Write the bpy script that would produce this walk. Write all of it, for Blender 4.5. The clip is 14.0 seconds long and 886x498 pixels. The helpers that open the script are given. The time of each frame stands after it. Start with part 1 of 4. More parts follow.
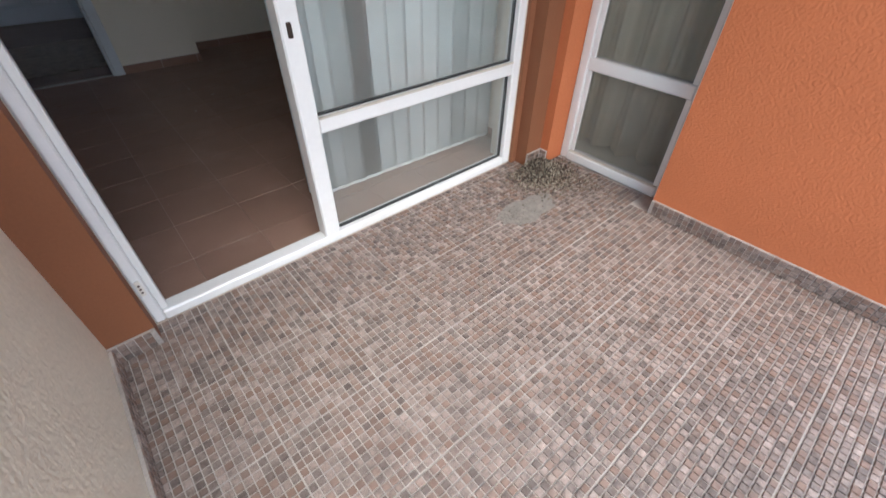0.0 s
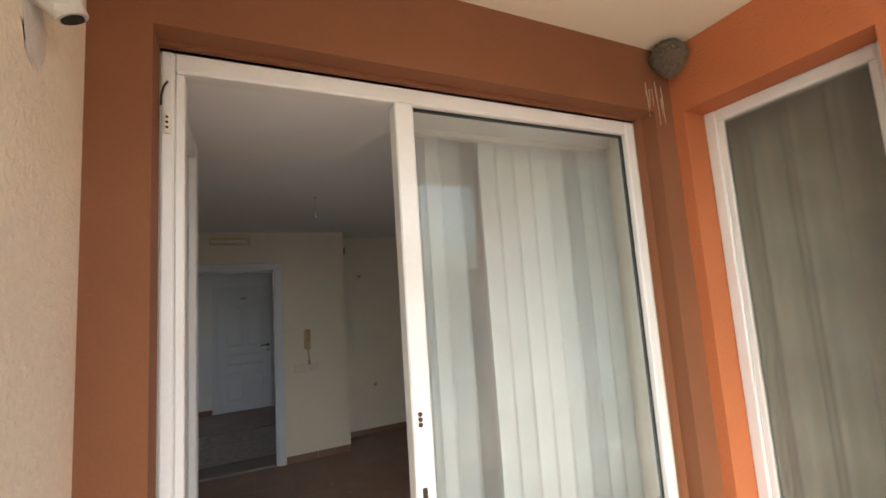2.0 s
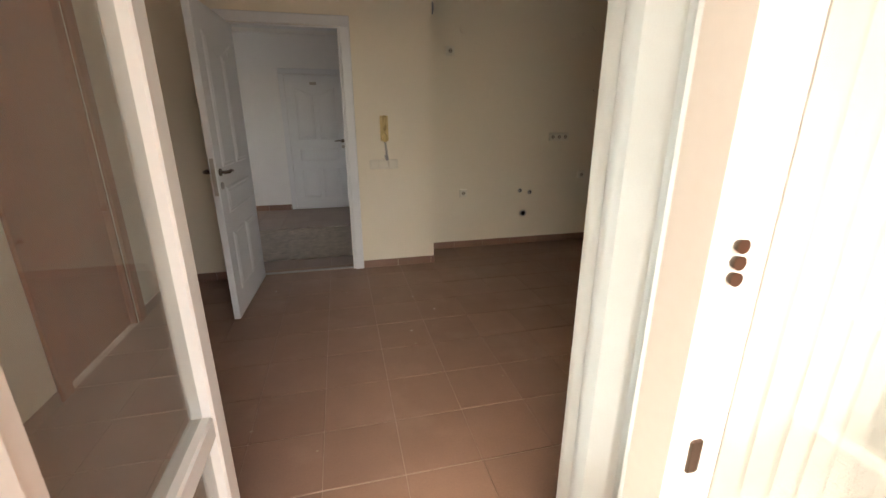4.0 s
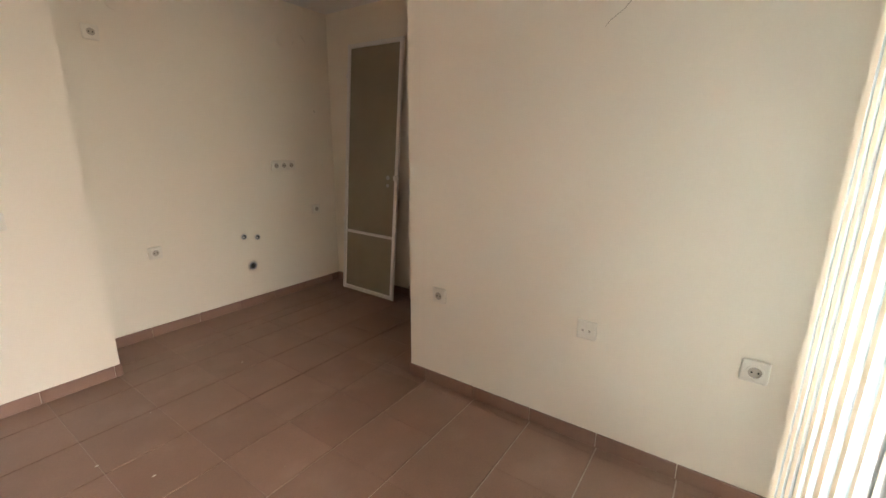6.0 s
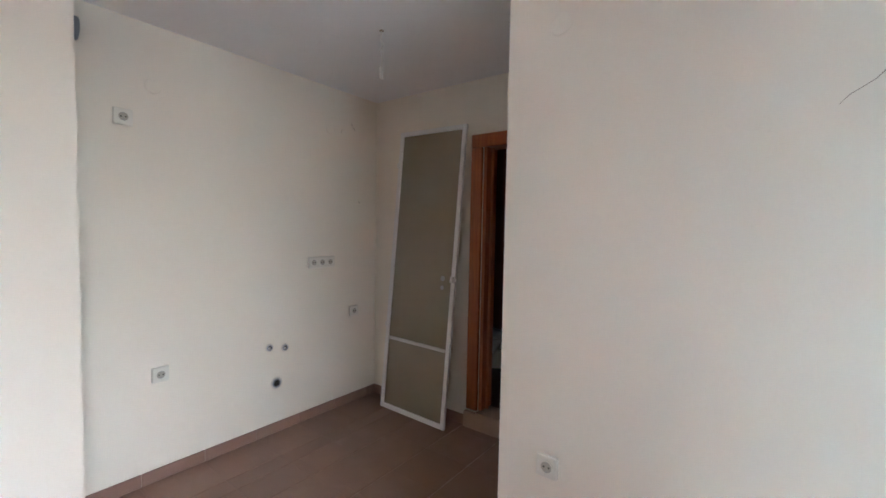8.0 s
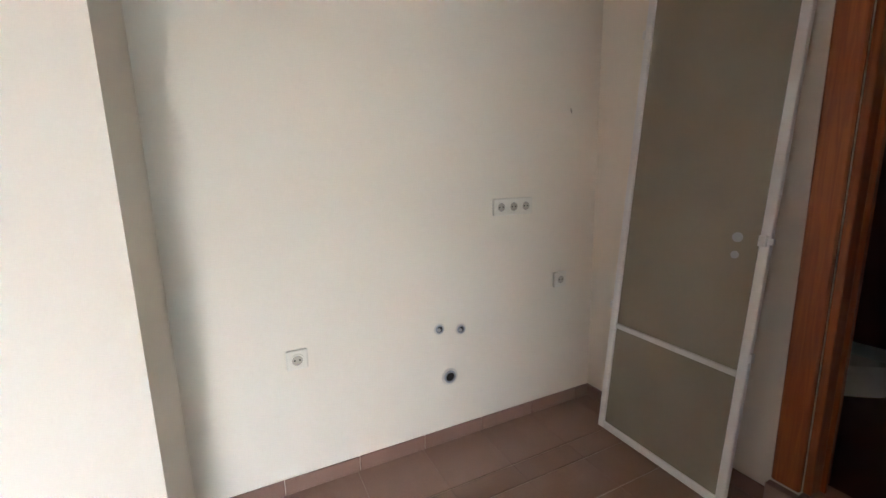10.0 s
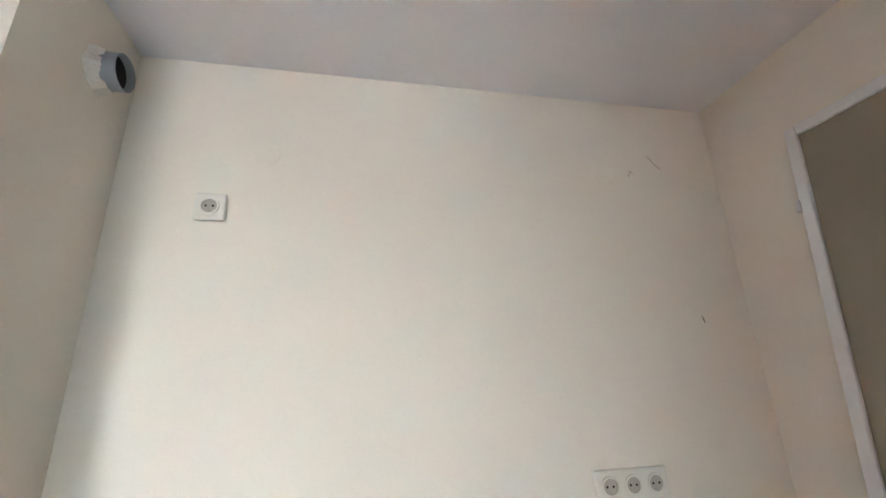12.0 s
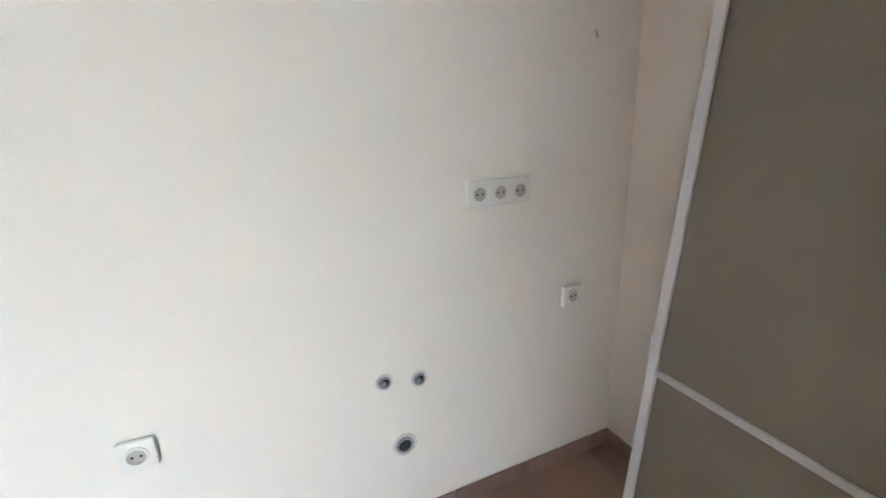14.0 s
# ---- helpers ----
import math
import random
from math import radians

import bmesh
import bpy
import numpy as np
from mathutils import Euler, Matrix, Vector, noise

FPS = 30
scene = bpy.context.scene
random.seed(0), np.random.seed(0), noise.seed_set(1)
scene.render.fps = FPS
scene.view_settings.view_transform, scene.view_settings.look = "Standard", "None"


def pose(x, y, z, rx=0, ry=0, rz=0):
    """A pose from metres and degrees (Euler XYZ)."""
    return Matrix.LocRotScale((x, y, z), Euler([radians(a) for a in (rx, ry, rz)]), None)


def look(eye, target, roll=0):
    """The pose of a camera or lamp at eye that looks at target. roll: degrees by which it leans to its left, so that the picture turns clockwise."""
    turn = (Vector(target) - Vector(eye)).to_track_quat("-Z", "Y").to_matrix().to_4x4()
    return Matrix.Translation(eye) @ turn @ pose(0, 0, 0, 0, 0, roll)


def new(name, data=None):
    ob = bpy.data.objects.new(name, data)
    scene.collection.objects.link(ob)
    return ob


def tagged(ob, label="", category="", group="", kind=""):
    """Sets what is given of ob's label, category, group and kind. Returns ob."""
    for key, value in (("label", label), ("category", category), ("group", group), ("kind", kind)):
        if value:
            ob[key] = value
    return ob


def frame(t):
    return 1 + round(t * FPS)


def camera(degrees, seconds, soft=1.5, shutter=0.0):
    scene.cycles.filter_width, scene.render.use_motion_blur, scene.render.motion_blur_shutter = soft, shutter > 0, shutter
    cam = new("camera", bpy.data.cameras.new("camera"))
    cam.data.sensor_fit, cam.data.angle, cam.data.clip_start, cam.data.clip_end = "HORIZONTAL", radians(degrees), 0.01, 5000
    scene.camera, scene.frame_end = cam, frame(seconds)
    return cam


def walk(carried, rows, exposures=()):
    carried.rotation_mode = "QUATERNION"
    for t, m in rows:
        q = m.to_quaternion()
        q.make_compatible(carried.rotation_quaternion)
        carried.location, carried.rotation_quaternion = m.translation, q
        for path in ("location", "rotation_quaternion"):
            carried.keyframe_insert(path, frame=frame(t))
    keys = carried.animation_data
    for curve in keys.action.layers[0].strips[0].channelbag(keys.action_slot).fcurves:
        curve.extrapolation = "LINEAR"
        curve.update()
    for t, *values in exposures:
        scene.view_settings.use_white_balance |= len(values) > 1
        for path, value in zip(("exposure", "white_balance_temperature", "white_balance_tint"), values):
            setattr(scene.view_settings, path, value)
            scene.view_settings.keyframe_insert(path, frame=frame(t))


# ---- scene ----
cam = camera(93.9, 14.0, shutter=0.12)
PATH = [
    (0, (0.156, -1.501, 1.286), (1.153, -0.36, -0.02), 0.7),
    (0.5, (0.156, -1.495, 1.433), (1.351, -0.109, 0.626), -0.1),
    (1, (0.175, -1.523, 1.519), (1.42, 0.015, 1.23), -1.4),
    (1.5, (0.191, -1.525, 1.598), (1.335, 0.112, 1.703), -2.9),
    (2, (0.243, -1.424, 1.607), (1.074, 0.382, 1.83), -3.9),
    (2.5, (0.359, -1.202, 1.595), (0.809, 0.744, 1.685), -2.4),
    (4.8, (0.372, 0.145, 1.24), (0.875, 1.92, 0.47), 0.7),
    (5, (0.360, 0.249, 1.28), (1.072, 1.964, 0.535), 1.3),
    (5.5, (0.437, 0.413, 1.272), (1.683, 1.845, 0.642), 0.25),
    (6, (0.470, 0.603, 1.289), (2.065, 1.713, 0.813), 0.5),
    (6.5, (0.522, 0.742, 1.358), (2.261, 1.718, 1.211), 2.0),
    (7, (0.624, 0.869, 1.441), (2.492, 1.571, 1.578), 2.3),
    (7.5, (0.665, 0.979, 1.410), (2.447, 1.878, 1.503), 2.1),
    (8, (0.736, 1.225, 1.392), (2.333, 2.425, 1.294), 1.1),
    (8.5, (0.803, 1.456, 1.342), (2.267, 2.798, 1.106), 1.8),
    (9, (0.998, 1.753, 1.324), (2.256, 3.268, 0.972), 0.8),
    (9.2, (1.074, 1.839, 1.293), (2.252, 3.41, 0.912), 0.4),
    (11.5, (1.891, 2.456, 1.371), (2.294, 4.404, 1.58), -1.7),
    (12, (1.86, 2.561, 1.429), (2.239, 4.431, 2.029), -2.0),
    (12.5, (1.87, 2.596, 1.44), (2.262, 4.464, 2.037), -2.7),
    (13, (1.896, 2.634, 1.377), (2.302, 4.577, 1.625), -2.1),
    (13.5, (1.889, 2.633, 1.344), (2.385, 4.555, 1.104), -2.2),
    (14, (1.945, 2.657, 1.321), (2.716, 4.418, 0.767), -2.2),
]
walk(cam, [(t, look(eye, target, roll)) for t, eye, target, roll in PATH],
     exposures=[(0, 1.5, 5450, 3), (1, 1.95, 6000, 3), (1.5, 2.25, 6200, 2), (2.7, 2.3, 6700, 2), (3.8, 3.1, 7200, 5), (4.8, 4.45, 8200, 9), (5.5, 4.4, 8200, 9), (6, 4.45, 7000, 9),
                (6.5, 4.5, 7100, 9), (7, 4.55, 7500, 9), (7.5, 4.65, 6500, 8), (8, 4.85, 5350, 6), (8.5, 5.1, 5250, 6), (9, 5.05, 5700, 7), (11.5, 5.5, 5350, 3), (12.5, 5.6, 5300, 3),
                (13, 5.5, 5100, 2), (13.5, 5.5, 4900, 2), (14, 5.5, 5100, 3)])

# ---- light ----
world = bpy.data.worlds.new("sky")
scene.world = world
world.use_nodes = True
wn = world.node_tree
sky = wn.nodes.new("ShaderNodeTexSky")
sky.sky_type, sky.sun_disc = "NISHITA", False
sky.sun_elevation, sky.sun_rotation = radians(50), radians(200)
sky.air_density, sky.dust_density, sky.ozone_density = 1.0, 5.0, 1.0
wn.nodes["Background"].inputs["Strength"].default_value = 0.14
wn.links.new(sky.outputs[0], wn.nodes["Background"].inputs["Color"])
sun_data = bpy.data.lights.new("sun", "SUN")
sun_data.energy, sun_data.angle, sun_data.color = 0.6, radians(20), (1.0, 0.95, 0.88)
sun = new("sun", sun_data)
sun.matrix_world = look((0, -30, 40), (-4, 0, 0))


# ---- materials ----
def mat(name, color, rough=0.6, var=0.12, scale=6.0, fine=90.0, bump=0.15, metal=0.0, stain=None, spec=0.5, stain_amt=0.5, dist=0.004):
    """Paint or stone with two scales of variation, stains of their own shape and fine relief."""
    m = bpy.data.materials.new(name)
    m.use_nodes = True
    nt = m.node_tree
    bs = nt.nodes["Principled BSDF"]
    bs.inputs["Roughness"].default_value, bs.inputs["Metallic"].default_value = rough, metal
    bs.inputs["Specular IOR Level"].default_value = spec
    geo = nt.nodes.new("ShaderNodeNewGeometry")
    big, small = nt.nodes.new("ShaderNodeTexNoise"), nt.nodes.new("ShaderNodeTexNoise")
    for n, s, d in ((big, scale, 4.0), (small, fine, 3.0)):
        n.inputs["Scale"].default_value, n.inputs["Detail"].default_value = s, d
        nt.links.new(geo.outputs["Position"], n.inputs["Vector"])
    mix = nt.nodes.new("ShaderNodeMath")
    mix.operation, mix.inputs[1].default_value = "MULTIPLY_ADD", 0.6
    half = nt.nodes.new("ShaderNodeMath")
    half.operation, half.inputs[1].default_value = "MULTIPLY", 0.4
    nt.links.new(small.outputs["Fac"], half.inputs[0])
    nt.links.new(big.outputs["Fac"], mix.inputs[0])
    nt.links.new(half.outputs[0], mix.inputs[2])
    ramp = nt.nodes.new("ShaderNodeValToRGB")
    ramp.color_ramp.elements[0].position, ramp.color_ramp.elements[1].position = 0.3, 0.7
    ramp.color_ramp.elements[0].color = (*[c * (1 - var) for c in color], 1)
    ramp.color_ramp.elements[1].color = (*[min(1, c * (1 + var * 0.6)) for c in color], 1)
    nt.links.new(mix.outputs[0], ramp.inputs[0])
    out = ramp.outputs[0]
    if stain:
        sn = nt.nodes.new("ShaderNodeTexNoise")
        sn.inputs["Scale"].default_value, sn.inputs["Detail"].default_value = scale * 0.5, 6.0
        nt.links.new(geo.outputs["Position"], sn.inputs["Vector"])
        sr = nt.nodes.new("ShaderNodeMapRange")
        sr.inputs[1].default_value, sr.inputs[2].default_value, sr.inputs[4].default_value = 0.55, 0.75, stain_amt
        nt.links.new(sn.outputs["Fac"], sr.inputs[0])
        mc = nt.nodes.new("ShaderNodeMix")
        mc.data_type = "RGBA"
        mc.inputs[7].default_value = (*stain, 1)
        nt.links.new(sr.outputs[0], mc.inputs[0])
        nt.links.new(out, mc.inputs[6])
        out = mc.outputs[2]
    nt.links.new(out, bs.inputs["Base Color"])
    if bump:
        b = nt.nodes.new("ShaderNodeBump")
        b.inputs["Strength"].default_value, b.inputs["Distance"].default_value = bump, dist
        nt.links.new(small.outputs["Fac"], b.inputs["Height"])
        nt.links.new(b.outputs[0], bs.inputs["Normal"])
    return m


def per_piece(m, amount=0.25, island=False, second=None):
    """Lets pieces of one material differ from one another."""
    nt = m.node_tree
    bs = nt.nodes["Principled BSDF"]
    src = bs.inputs["Base Color"].links[0].from_socket
    oi = nt.nodes.new("ShaderNodeObjectInfo")
    val = oi.outputs["Random"]
    if island:
        geo = nt.nodes.new("ShaderNodeNewGeometry")
        add = nt.nodes.new("ShaderNodeMath")
        add.operation = "ADD"
        nt.links.new(geo.outputs["Random Per Island"], add.inputs[0])
        nt.links.new(val, add.inputs[1])
        wh = nt.nodes.new("ShaderNodeTexWhiteNoise")
        wh.noise_dimensions = "1D"
        nt.links.new(add.outputs[0], wh.inputs["W"])
        val = wh.outputs["Value"]
    hsv = nt.nodes.new("ShaderNodeHueSaturation")
    mr = nt.nodes.new("ShaderNodeMapRange")
    mr.inputs[3].default_value, mr.inputs[4].default_value = 1 - amount, 1 + amount
    nt.links.new(val, mr.inputs[0])
    nt.links.new(mr.outputs[0], hsv.inputs["Value"])
    nt.links.new(src, hsv.inputs["Color"])
    out = hsv.outputs[0]
    if second:
        mc = nt.nodes.new("ShaderNodeMix")
        mc.data_type = "RGBA"
        mc.inputs[7].default_value = (*second, 1)
        w2 = nt.nodes.new("ShaderNodeTexWhiteNoise")
        w2.noise_dimensions = "1D"
        mul = nt.nodes.new("ShaderNodeMath")
        mul.operation, mul.inputs[1].default_value = "MULTIPLY", 7.31
        nt.links.new(val, mul.inputs[0])
        nt.links.new(mul.outputs[0], w2.inputs["W"])
        sel = nt.nodes.new("ShaderNodeMapRange")
        sel.inputs[1].default_value, sel.inputs[2].default_value, sel.inputs[4].default_value = 0.5, 0.95, 0.8
        nt.links.new(w2.outputs["Value"], sel.inputs[0])
        nt.links.new(sel.outputs[0], mc.inputs[0])
        nt.links.new(out, mc.inputs[6])
        out = mc.outputs[2]
    nt.links.new(out, bs.inputs["Base Color"])
    return m


def glass_mat(name, tint, gloss=0.12, dust=0.10):
    m = bpy.data.materials.new(name)
    m.use_nodes = True
    nt = m.node_tree
    nt.nodes.clear()
    out = nt.nodes.new("ShaderNodeOutputMaterial")
    tr, gl, mx, fr = (nt.nodes.new("ShaderNode" + k) for k in ("BsdfTransparent", "BsdfGlossy", "MixShader", "LayerWeight"))
    tr.inputs[0].default_value = (*tint, 1)
    gl.inputs["Roughness"].default_value = gloss * 0.1
    fr.inputs[0].default_value = 0.5
    pw, mr = nt.nodes.new("ShaderNodeMath"), nt.nodes.new("ShaderNodeMapRange")
    pw.operation, pw.inputs[1].default_value = "POWER", 4.0
    mr.inputs[3].default_value, mr.inputs[4].default_value = 0.032, 0.9
    nt.links.new(fr.outputs["Facing"], pw.inputs[0])
    nt.links.new(pw.outputs[0], mr.inputs[0])
    nt.links.new(mr.outputs[0], mx.inputs[0])
    nt.links.new(tr.outputs[0], mx.inputs[1])
    nt.links.new(gl.outputs[0], mx.inputs[2])
    # thin diffuse layer: dust on the pane, also standing in for its veiling reflection
    dust_veil, df = nt.nodes.new("ShaderNodeMixShader"), nt.nodes.new("ShaderNodeBsdfDiffuse")
    df.inputs[0].default_value = (0.62, 0.61, 0.56, 1)
    geo, no, fm = (nt.nodes.new("ShaderNode" + k) for k in ("NewGeometry", "TexNoise", "MapRange"))
    no.inputs["Scale"].default_value, no.inputs["Detail"].default_value = 2.5, 6.0
    nt.links.new(geo.outputs["Position"], no.inputs["Vector"])
    fm.inputs[1].default_value, fm.inputs[2].default_value = 0.3, 0.75
    fm.inputs[3].default_value, fm.inputs[4].default_value = dust * 0.7, dust * 1.4
    nt.links.new(no.outputs["Fac"], fm.inputs[0])
    nt.links.new(fm.outputs[0], dust_veil.inputs[0])
    nt.links.new(mx.outputs[0], dust_veil.inputs[1])
    nt.links.new(df.outputs[0], dust_veil.inputs[2])
    nt.links.new(dust_veil.outputs[0], out.inputs[0])
    return m


def net_mat(name, color, cover):
    """Fine woven net: threads cover part of what lies behind."""
    m = bpy.data.materials.new(name)
    m.use_nodes = True
    nt = m.node_tree
    nt.nodes.clear()
    out = nt.nodes.new("ShaderNodeOutputMaterial")
    tr, df, mx = (nt.nodes.new("ShaderNode" + k) for k in ("BsdfTransparent", "BsdfDiffuse", "MixShader"))
    geo, no, mr = nt.nodes.new("ShaderNodeNewGeometry"), nt.nodes.new("ShaderNodeTexNoise"), nt.nodes.new("ShaderNodeMapRange")
    no.inputs["Scale"].default_value, no.inputs["Detail"].default_value = 3.0, 5.0
    nt.links.new(geo.outputs["Position"], no.inputs["Vector"])
    mr.inputs[1].default_value, mr.inputs[2].default_value = 0.3, 0.7
    mr.inputs[3].default_value, mr.inputs[4].default_value = cover - 0.04, cover + 0.05
    nt.links.new(no.outputs["Fac"], mr.inputs[0])
    nt.links.new(mr.outputs[0], mx.inputs[0])
    df.inputs[0].default_value = (*color, 1)
    nt.links.new(tr.outputs[0], mx.inputs[1])
    nt.links.new(df.outputs[0], mx.inputs[2])
    nt.links.new(mx.outputs[0], out.inputs[0])
    return m


def cloth_mat(name, color, through_share):
    """Woven fabric that lets part of the daylight through."""
    m = mat(name, color, 0.8, 0.05, 8, 400, 0.05)
    nt = m.node_tree
    bs = nt.nodes["Principled BSDF"]
    tl, mx = nt.nodes.new("ShaderNodeBsdfTranslucent"), nt.nodes.new("ShaderNodeMixShader")
    nt.links.new(bs.inputs["Base Color"].links[0].from_socket, tl.inputs[0])
    mx.inputs[0].default_value = through_share
    nt.links.new(bs.outputs[0], mx.inputs[1])
    nt.links.new(tl.outputs[0], mx.inputs[2])
    nt.links.new(mx.outputs[0], nt.nodes["Material Output"].inputs[0])
    return m


def wood_mat(name, a, b):
    m = mat(name, a, 0.38, 0.1, 5, 120, 0.05)
    nt = m.node_tree
    bs = nt.nodes["Principled BSDF"]
    geo, mp, no = (nt.nodes.new("ShaderNode" + k) for k in ("NewGeometry", "Mapping", "TexNoise"))
    mp.inputs["Scale"].default_value = (30, 30, 1.6)
    no.inputs["Scale"].default_value, no.inputs["Detail"].default_value, no.inputs["Distortion"].default_value = 2.0, 6.0, 1.2
    ra = nt.nodes.new("ShaderNodeValToRGB")
    ra.color_ramp.elements[0].position, ra.color_ramp.elements[1].position = 0.35, 0.65
    ra.color_ramp.elements[0].color, ra.color_ramp.elements[1].color = (*a, 1), (*b, 1)
    nt.links.new(geo.outputs["Position"], mp.inputs[0])
    nt.links.new(mp.outputs[0], no.inputs["Vector"])
    nt.links.new(no.outputs["Fac"], ra.inputs[0])
    nt.links.new(ra.outputs[0], bs.inputs["Base Color"])
    return m


CREAM = mat("cream_wall_paint", (0.84, 0.78, 0.67), 0.75, 0.03, 1.2, 160, 0.06, stain=(0.72, 0.64, 0.51), stain_amt=0.25)
CEIL = mat("white_ceiling_paint", (0.86, 0.845, 0.84), 0.85, 0.03, 1.5, 140, 0.06)
HALLW = mat("white_hall_paint", (0.82, 0.82, 0.83), 0.75, 0.03, 1.5, 140, 0.06)
ORANGE = mat("orange_stucco", (0.53, 0.165, 0.06), 0.85, 0.12, 2.0, 95, 0.6, stain=(0.45, 0.13, 0.05), stain_amt=0.5, dist=0.006)
BROWN = mat("brown_stucco", (0.235, 0.09, 0.038), 0.85, 0.10, 2.5, 110, 0.35, stain=(0.30, 0.13, 0.08), stain_amt=0.4)
BEIGE = mat("beige_stucco", (0.84, 0.75, 0.59), 0.88, 0.10, 3, 60, 0.9, dist=0.006, stain=(0.55, 0.45, 0.35), stain_amt=0.5)
SOFFIT = mat("cream_soffit_paint", (0.80, 0.70, 0.54), 0.85, 0.05, 2, 80, 0.2)
PVC = mat("white_plastic_frame", (0.80, 0.79, 0.77), 0.32, 0.04, 3, 60, 0.03, stain=(0.55, 0.48, 0.38), stain_amt=0.35)
DIRTY = mat("weathered_frame_ledge", (0.60, 0.55, 0.47), 0.6, 0.2, 9, 80, 0.2, stain=(0.33, 0.26, 0.18), stain_amt=0.8)
GASKET = mat("black_gasket", (0.02, 0.02, 0.02), 0.6, 0.1, 20, 200, 0)
GLASS = glass_mat("window_glass", (0.965, 0.98, 0.97))
MIRROR = mat("mirror", (0.85, 0.86, 0.86), 0.03, 0.0, 2, 20, 0, metal=1.0)
NET = net_mat("insect_net", (0.37, 0.33, 0.255), 0.72)
NET2 = net_mat("window_insect_net", (0.20, 0.18, 0.14), 0.18)
BLIND = cloth_mat("blind_fabric", (0.78, 0.84, 0.86), 0.11)
CURTAIN = cloth_mat("curtain_fabric", (0.80, 0.73, 0.58), 0.3)
TILE = per_piece(mat("brown_floor_tile", (0.28, 0.172, 0.128), 0.42, 0.12, 5, 120, 0.08, stain=(0.35, 0.245, 0.195), stain_amt=0.5), 0.06)
GROUT = mat("grey_grout", (0.56, 0.46, 0.38), 0.9, 0.35, 6, 60, 0.2)
BASE_TILE = per_piece(mat("brown_base_tile", (0.27, 0.165, 0.125), 0.4, 0.10, 6, 120, 0.06), 0.07)
STEP_TILE = per_piece(mat("beige_step_tile", (0.40, 0.28, 0.21), 0.45, 0.10, 6, 120, 0.06), 0.07)
MOSAIC = per_piece(mat("mosaic_tile", (0.275, 0.215, 0.185), 0.24, 0.6, 34, 260, 0.9, stain=(0.36, 0.30, 0.26), stain_amt=0.5, dist=0.003), 0.40, True, (0.235, 0.15, 0.112))
MGROUT = mat("pale_mosaic_grout", (0.44, 0.385, 0.34), 0.85, 0.4, 10, 140, 0.3)
JOINT = mat("dark_joint", (0.20, 0.16, 0.14), 0.9, 0.2, 10, 140, 0.3)
WOOD = wood_mat("orange_brown_wood", (0.25, 0.058, 0.010), (0.37, 0.102, 0.02))
DOORW = mat("white_door_paint", (0.74, 0.76, 0.80), 0.35, 0.03, 3, 60, 0.02)
BRONZE = mat("dark_bronze", (0.10, 0.075, 0.06), 0.35, 0.15, 20, 120, 0.0, metal=0.8)
STEEL = mat("brushed_steel", (0.45, 0.43, 0.41), 0.35, 0.1, 20, 200, 0.05, metal=0.9)
SOCK = mat("ivory_socket_plastic", (0.78, 0.745, 0.66), 0.35, 0.03, 10, 100, 0.0)
SOCKD = mat("shaded_socket_plastic", (0.44, 0.40, 0.33), 0.4, 0.05, 10, 100, 0.0)
BLACK = mat("black_hole", (0.012, 0.011, 0.01), 0.8, 0.1, 20, 100, 0.0)
YELLOW = mat("yellowed_plastic", (0.72, 0.56, 0.27), 0.4, 0.06, 12, 100, 0.0)
GREYP = mat("grey_plastic_pipe", (0.30, 0.31, 0.33), 0.45, 0.1, 12, 100, 0.05, stain=(0.72, 0.70, 0.66), stain_amt=0.9)
PLASTER = mat("rough_white_plaster", (0.68, 0.64, 0.57), 0.9, 0.15, 20, 150, 0.5)
PENCIL = mat("grey_scratch", (0.40, 0.34, 0.26), 0.9, 0.2, 20, 200, 0.0)
CORD = mat("white_cord", (0.78, 0.76, 0.72), 0.5, 0.05, 20, 200, 0.0)
CORDG = mat("grey_cord", (0.38, 0.38, 0.39), 0.5, 0.05, 20, 200, 0.0)
MUD = mat("dried_mud", (0.16, 0.125, 0.085), 0.95, 0.4, 40, 160, 1.0, dist=0.01)
SEED = per_piece(mat("seed_litter", (0.10, 0.07, 0.048), 0.85, 0.3, 60, 300, 0.2), 0.75, True, (0.42, 0.37, 0.28))
DUST = mat("grey_green_dust", (0.245, 0.215, 0.185), 0.95, 0.4, 30, 160, 0.6, stain=(0.18, 0.165, 0.14), stain_amt=0.8)
HALLF = per_piece(mat("hall_floor_tile", (0.27, 0.20, 0.165), 0.45, 0.12, 5, 120, 0.08), 0.06)
CARPET = mat("pale_speckled_carpet", (0.72, 0.64, 0.565), 0.95, 0.35, 14, 120, 0.9, stain=(0.44, 0.37, 0.31), stain_amt=0.6)
BATHT = per_piece(mat("dark_brown_bath_tile", (0.085, 0.027, 0.015), 0.3, 0.15, 6, 120, 0.04), 0.12)
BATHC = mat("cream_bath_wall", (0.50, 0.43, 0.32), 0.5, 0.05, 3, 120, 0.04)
CERAMIC = mat("white_ceramic", (0.80, 0.79, 0.77), 0.12, 0.02, 3, 60, 0.0)
CONC = mat("concrete", (0.42, 0.39, 0.35), 0.9, 0.15, 2, 60, 0.4)
# ground made pale to bounce daylight up under the balcony ceiling
BOUNCE_GROUND = mat("pale_bounce_ground", (0.36, 0.33, 0.28), 0.95, 0.25, 0.6, 8, 0.5)
FARW = mat("far_house_wall", (0.52, 0.33, 0.24), 0.85, 0.08, 0.6, 12, 0.1)
ROOF = mat("far_house_roof", (0.28, 0.12, 0.08), 0.85, 0.15, 2, 20, 0.2)
RAILM = mat("painted_iron_rail", (0.62, 0.60, 0.56), 0.45, 0.05, 10, 80, 0.0)


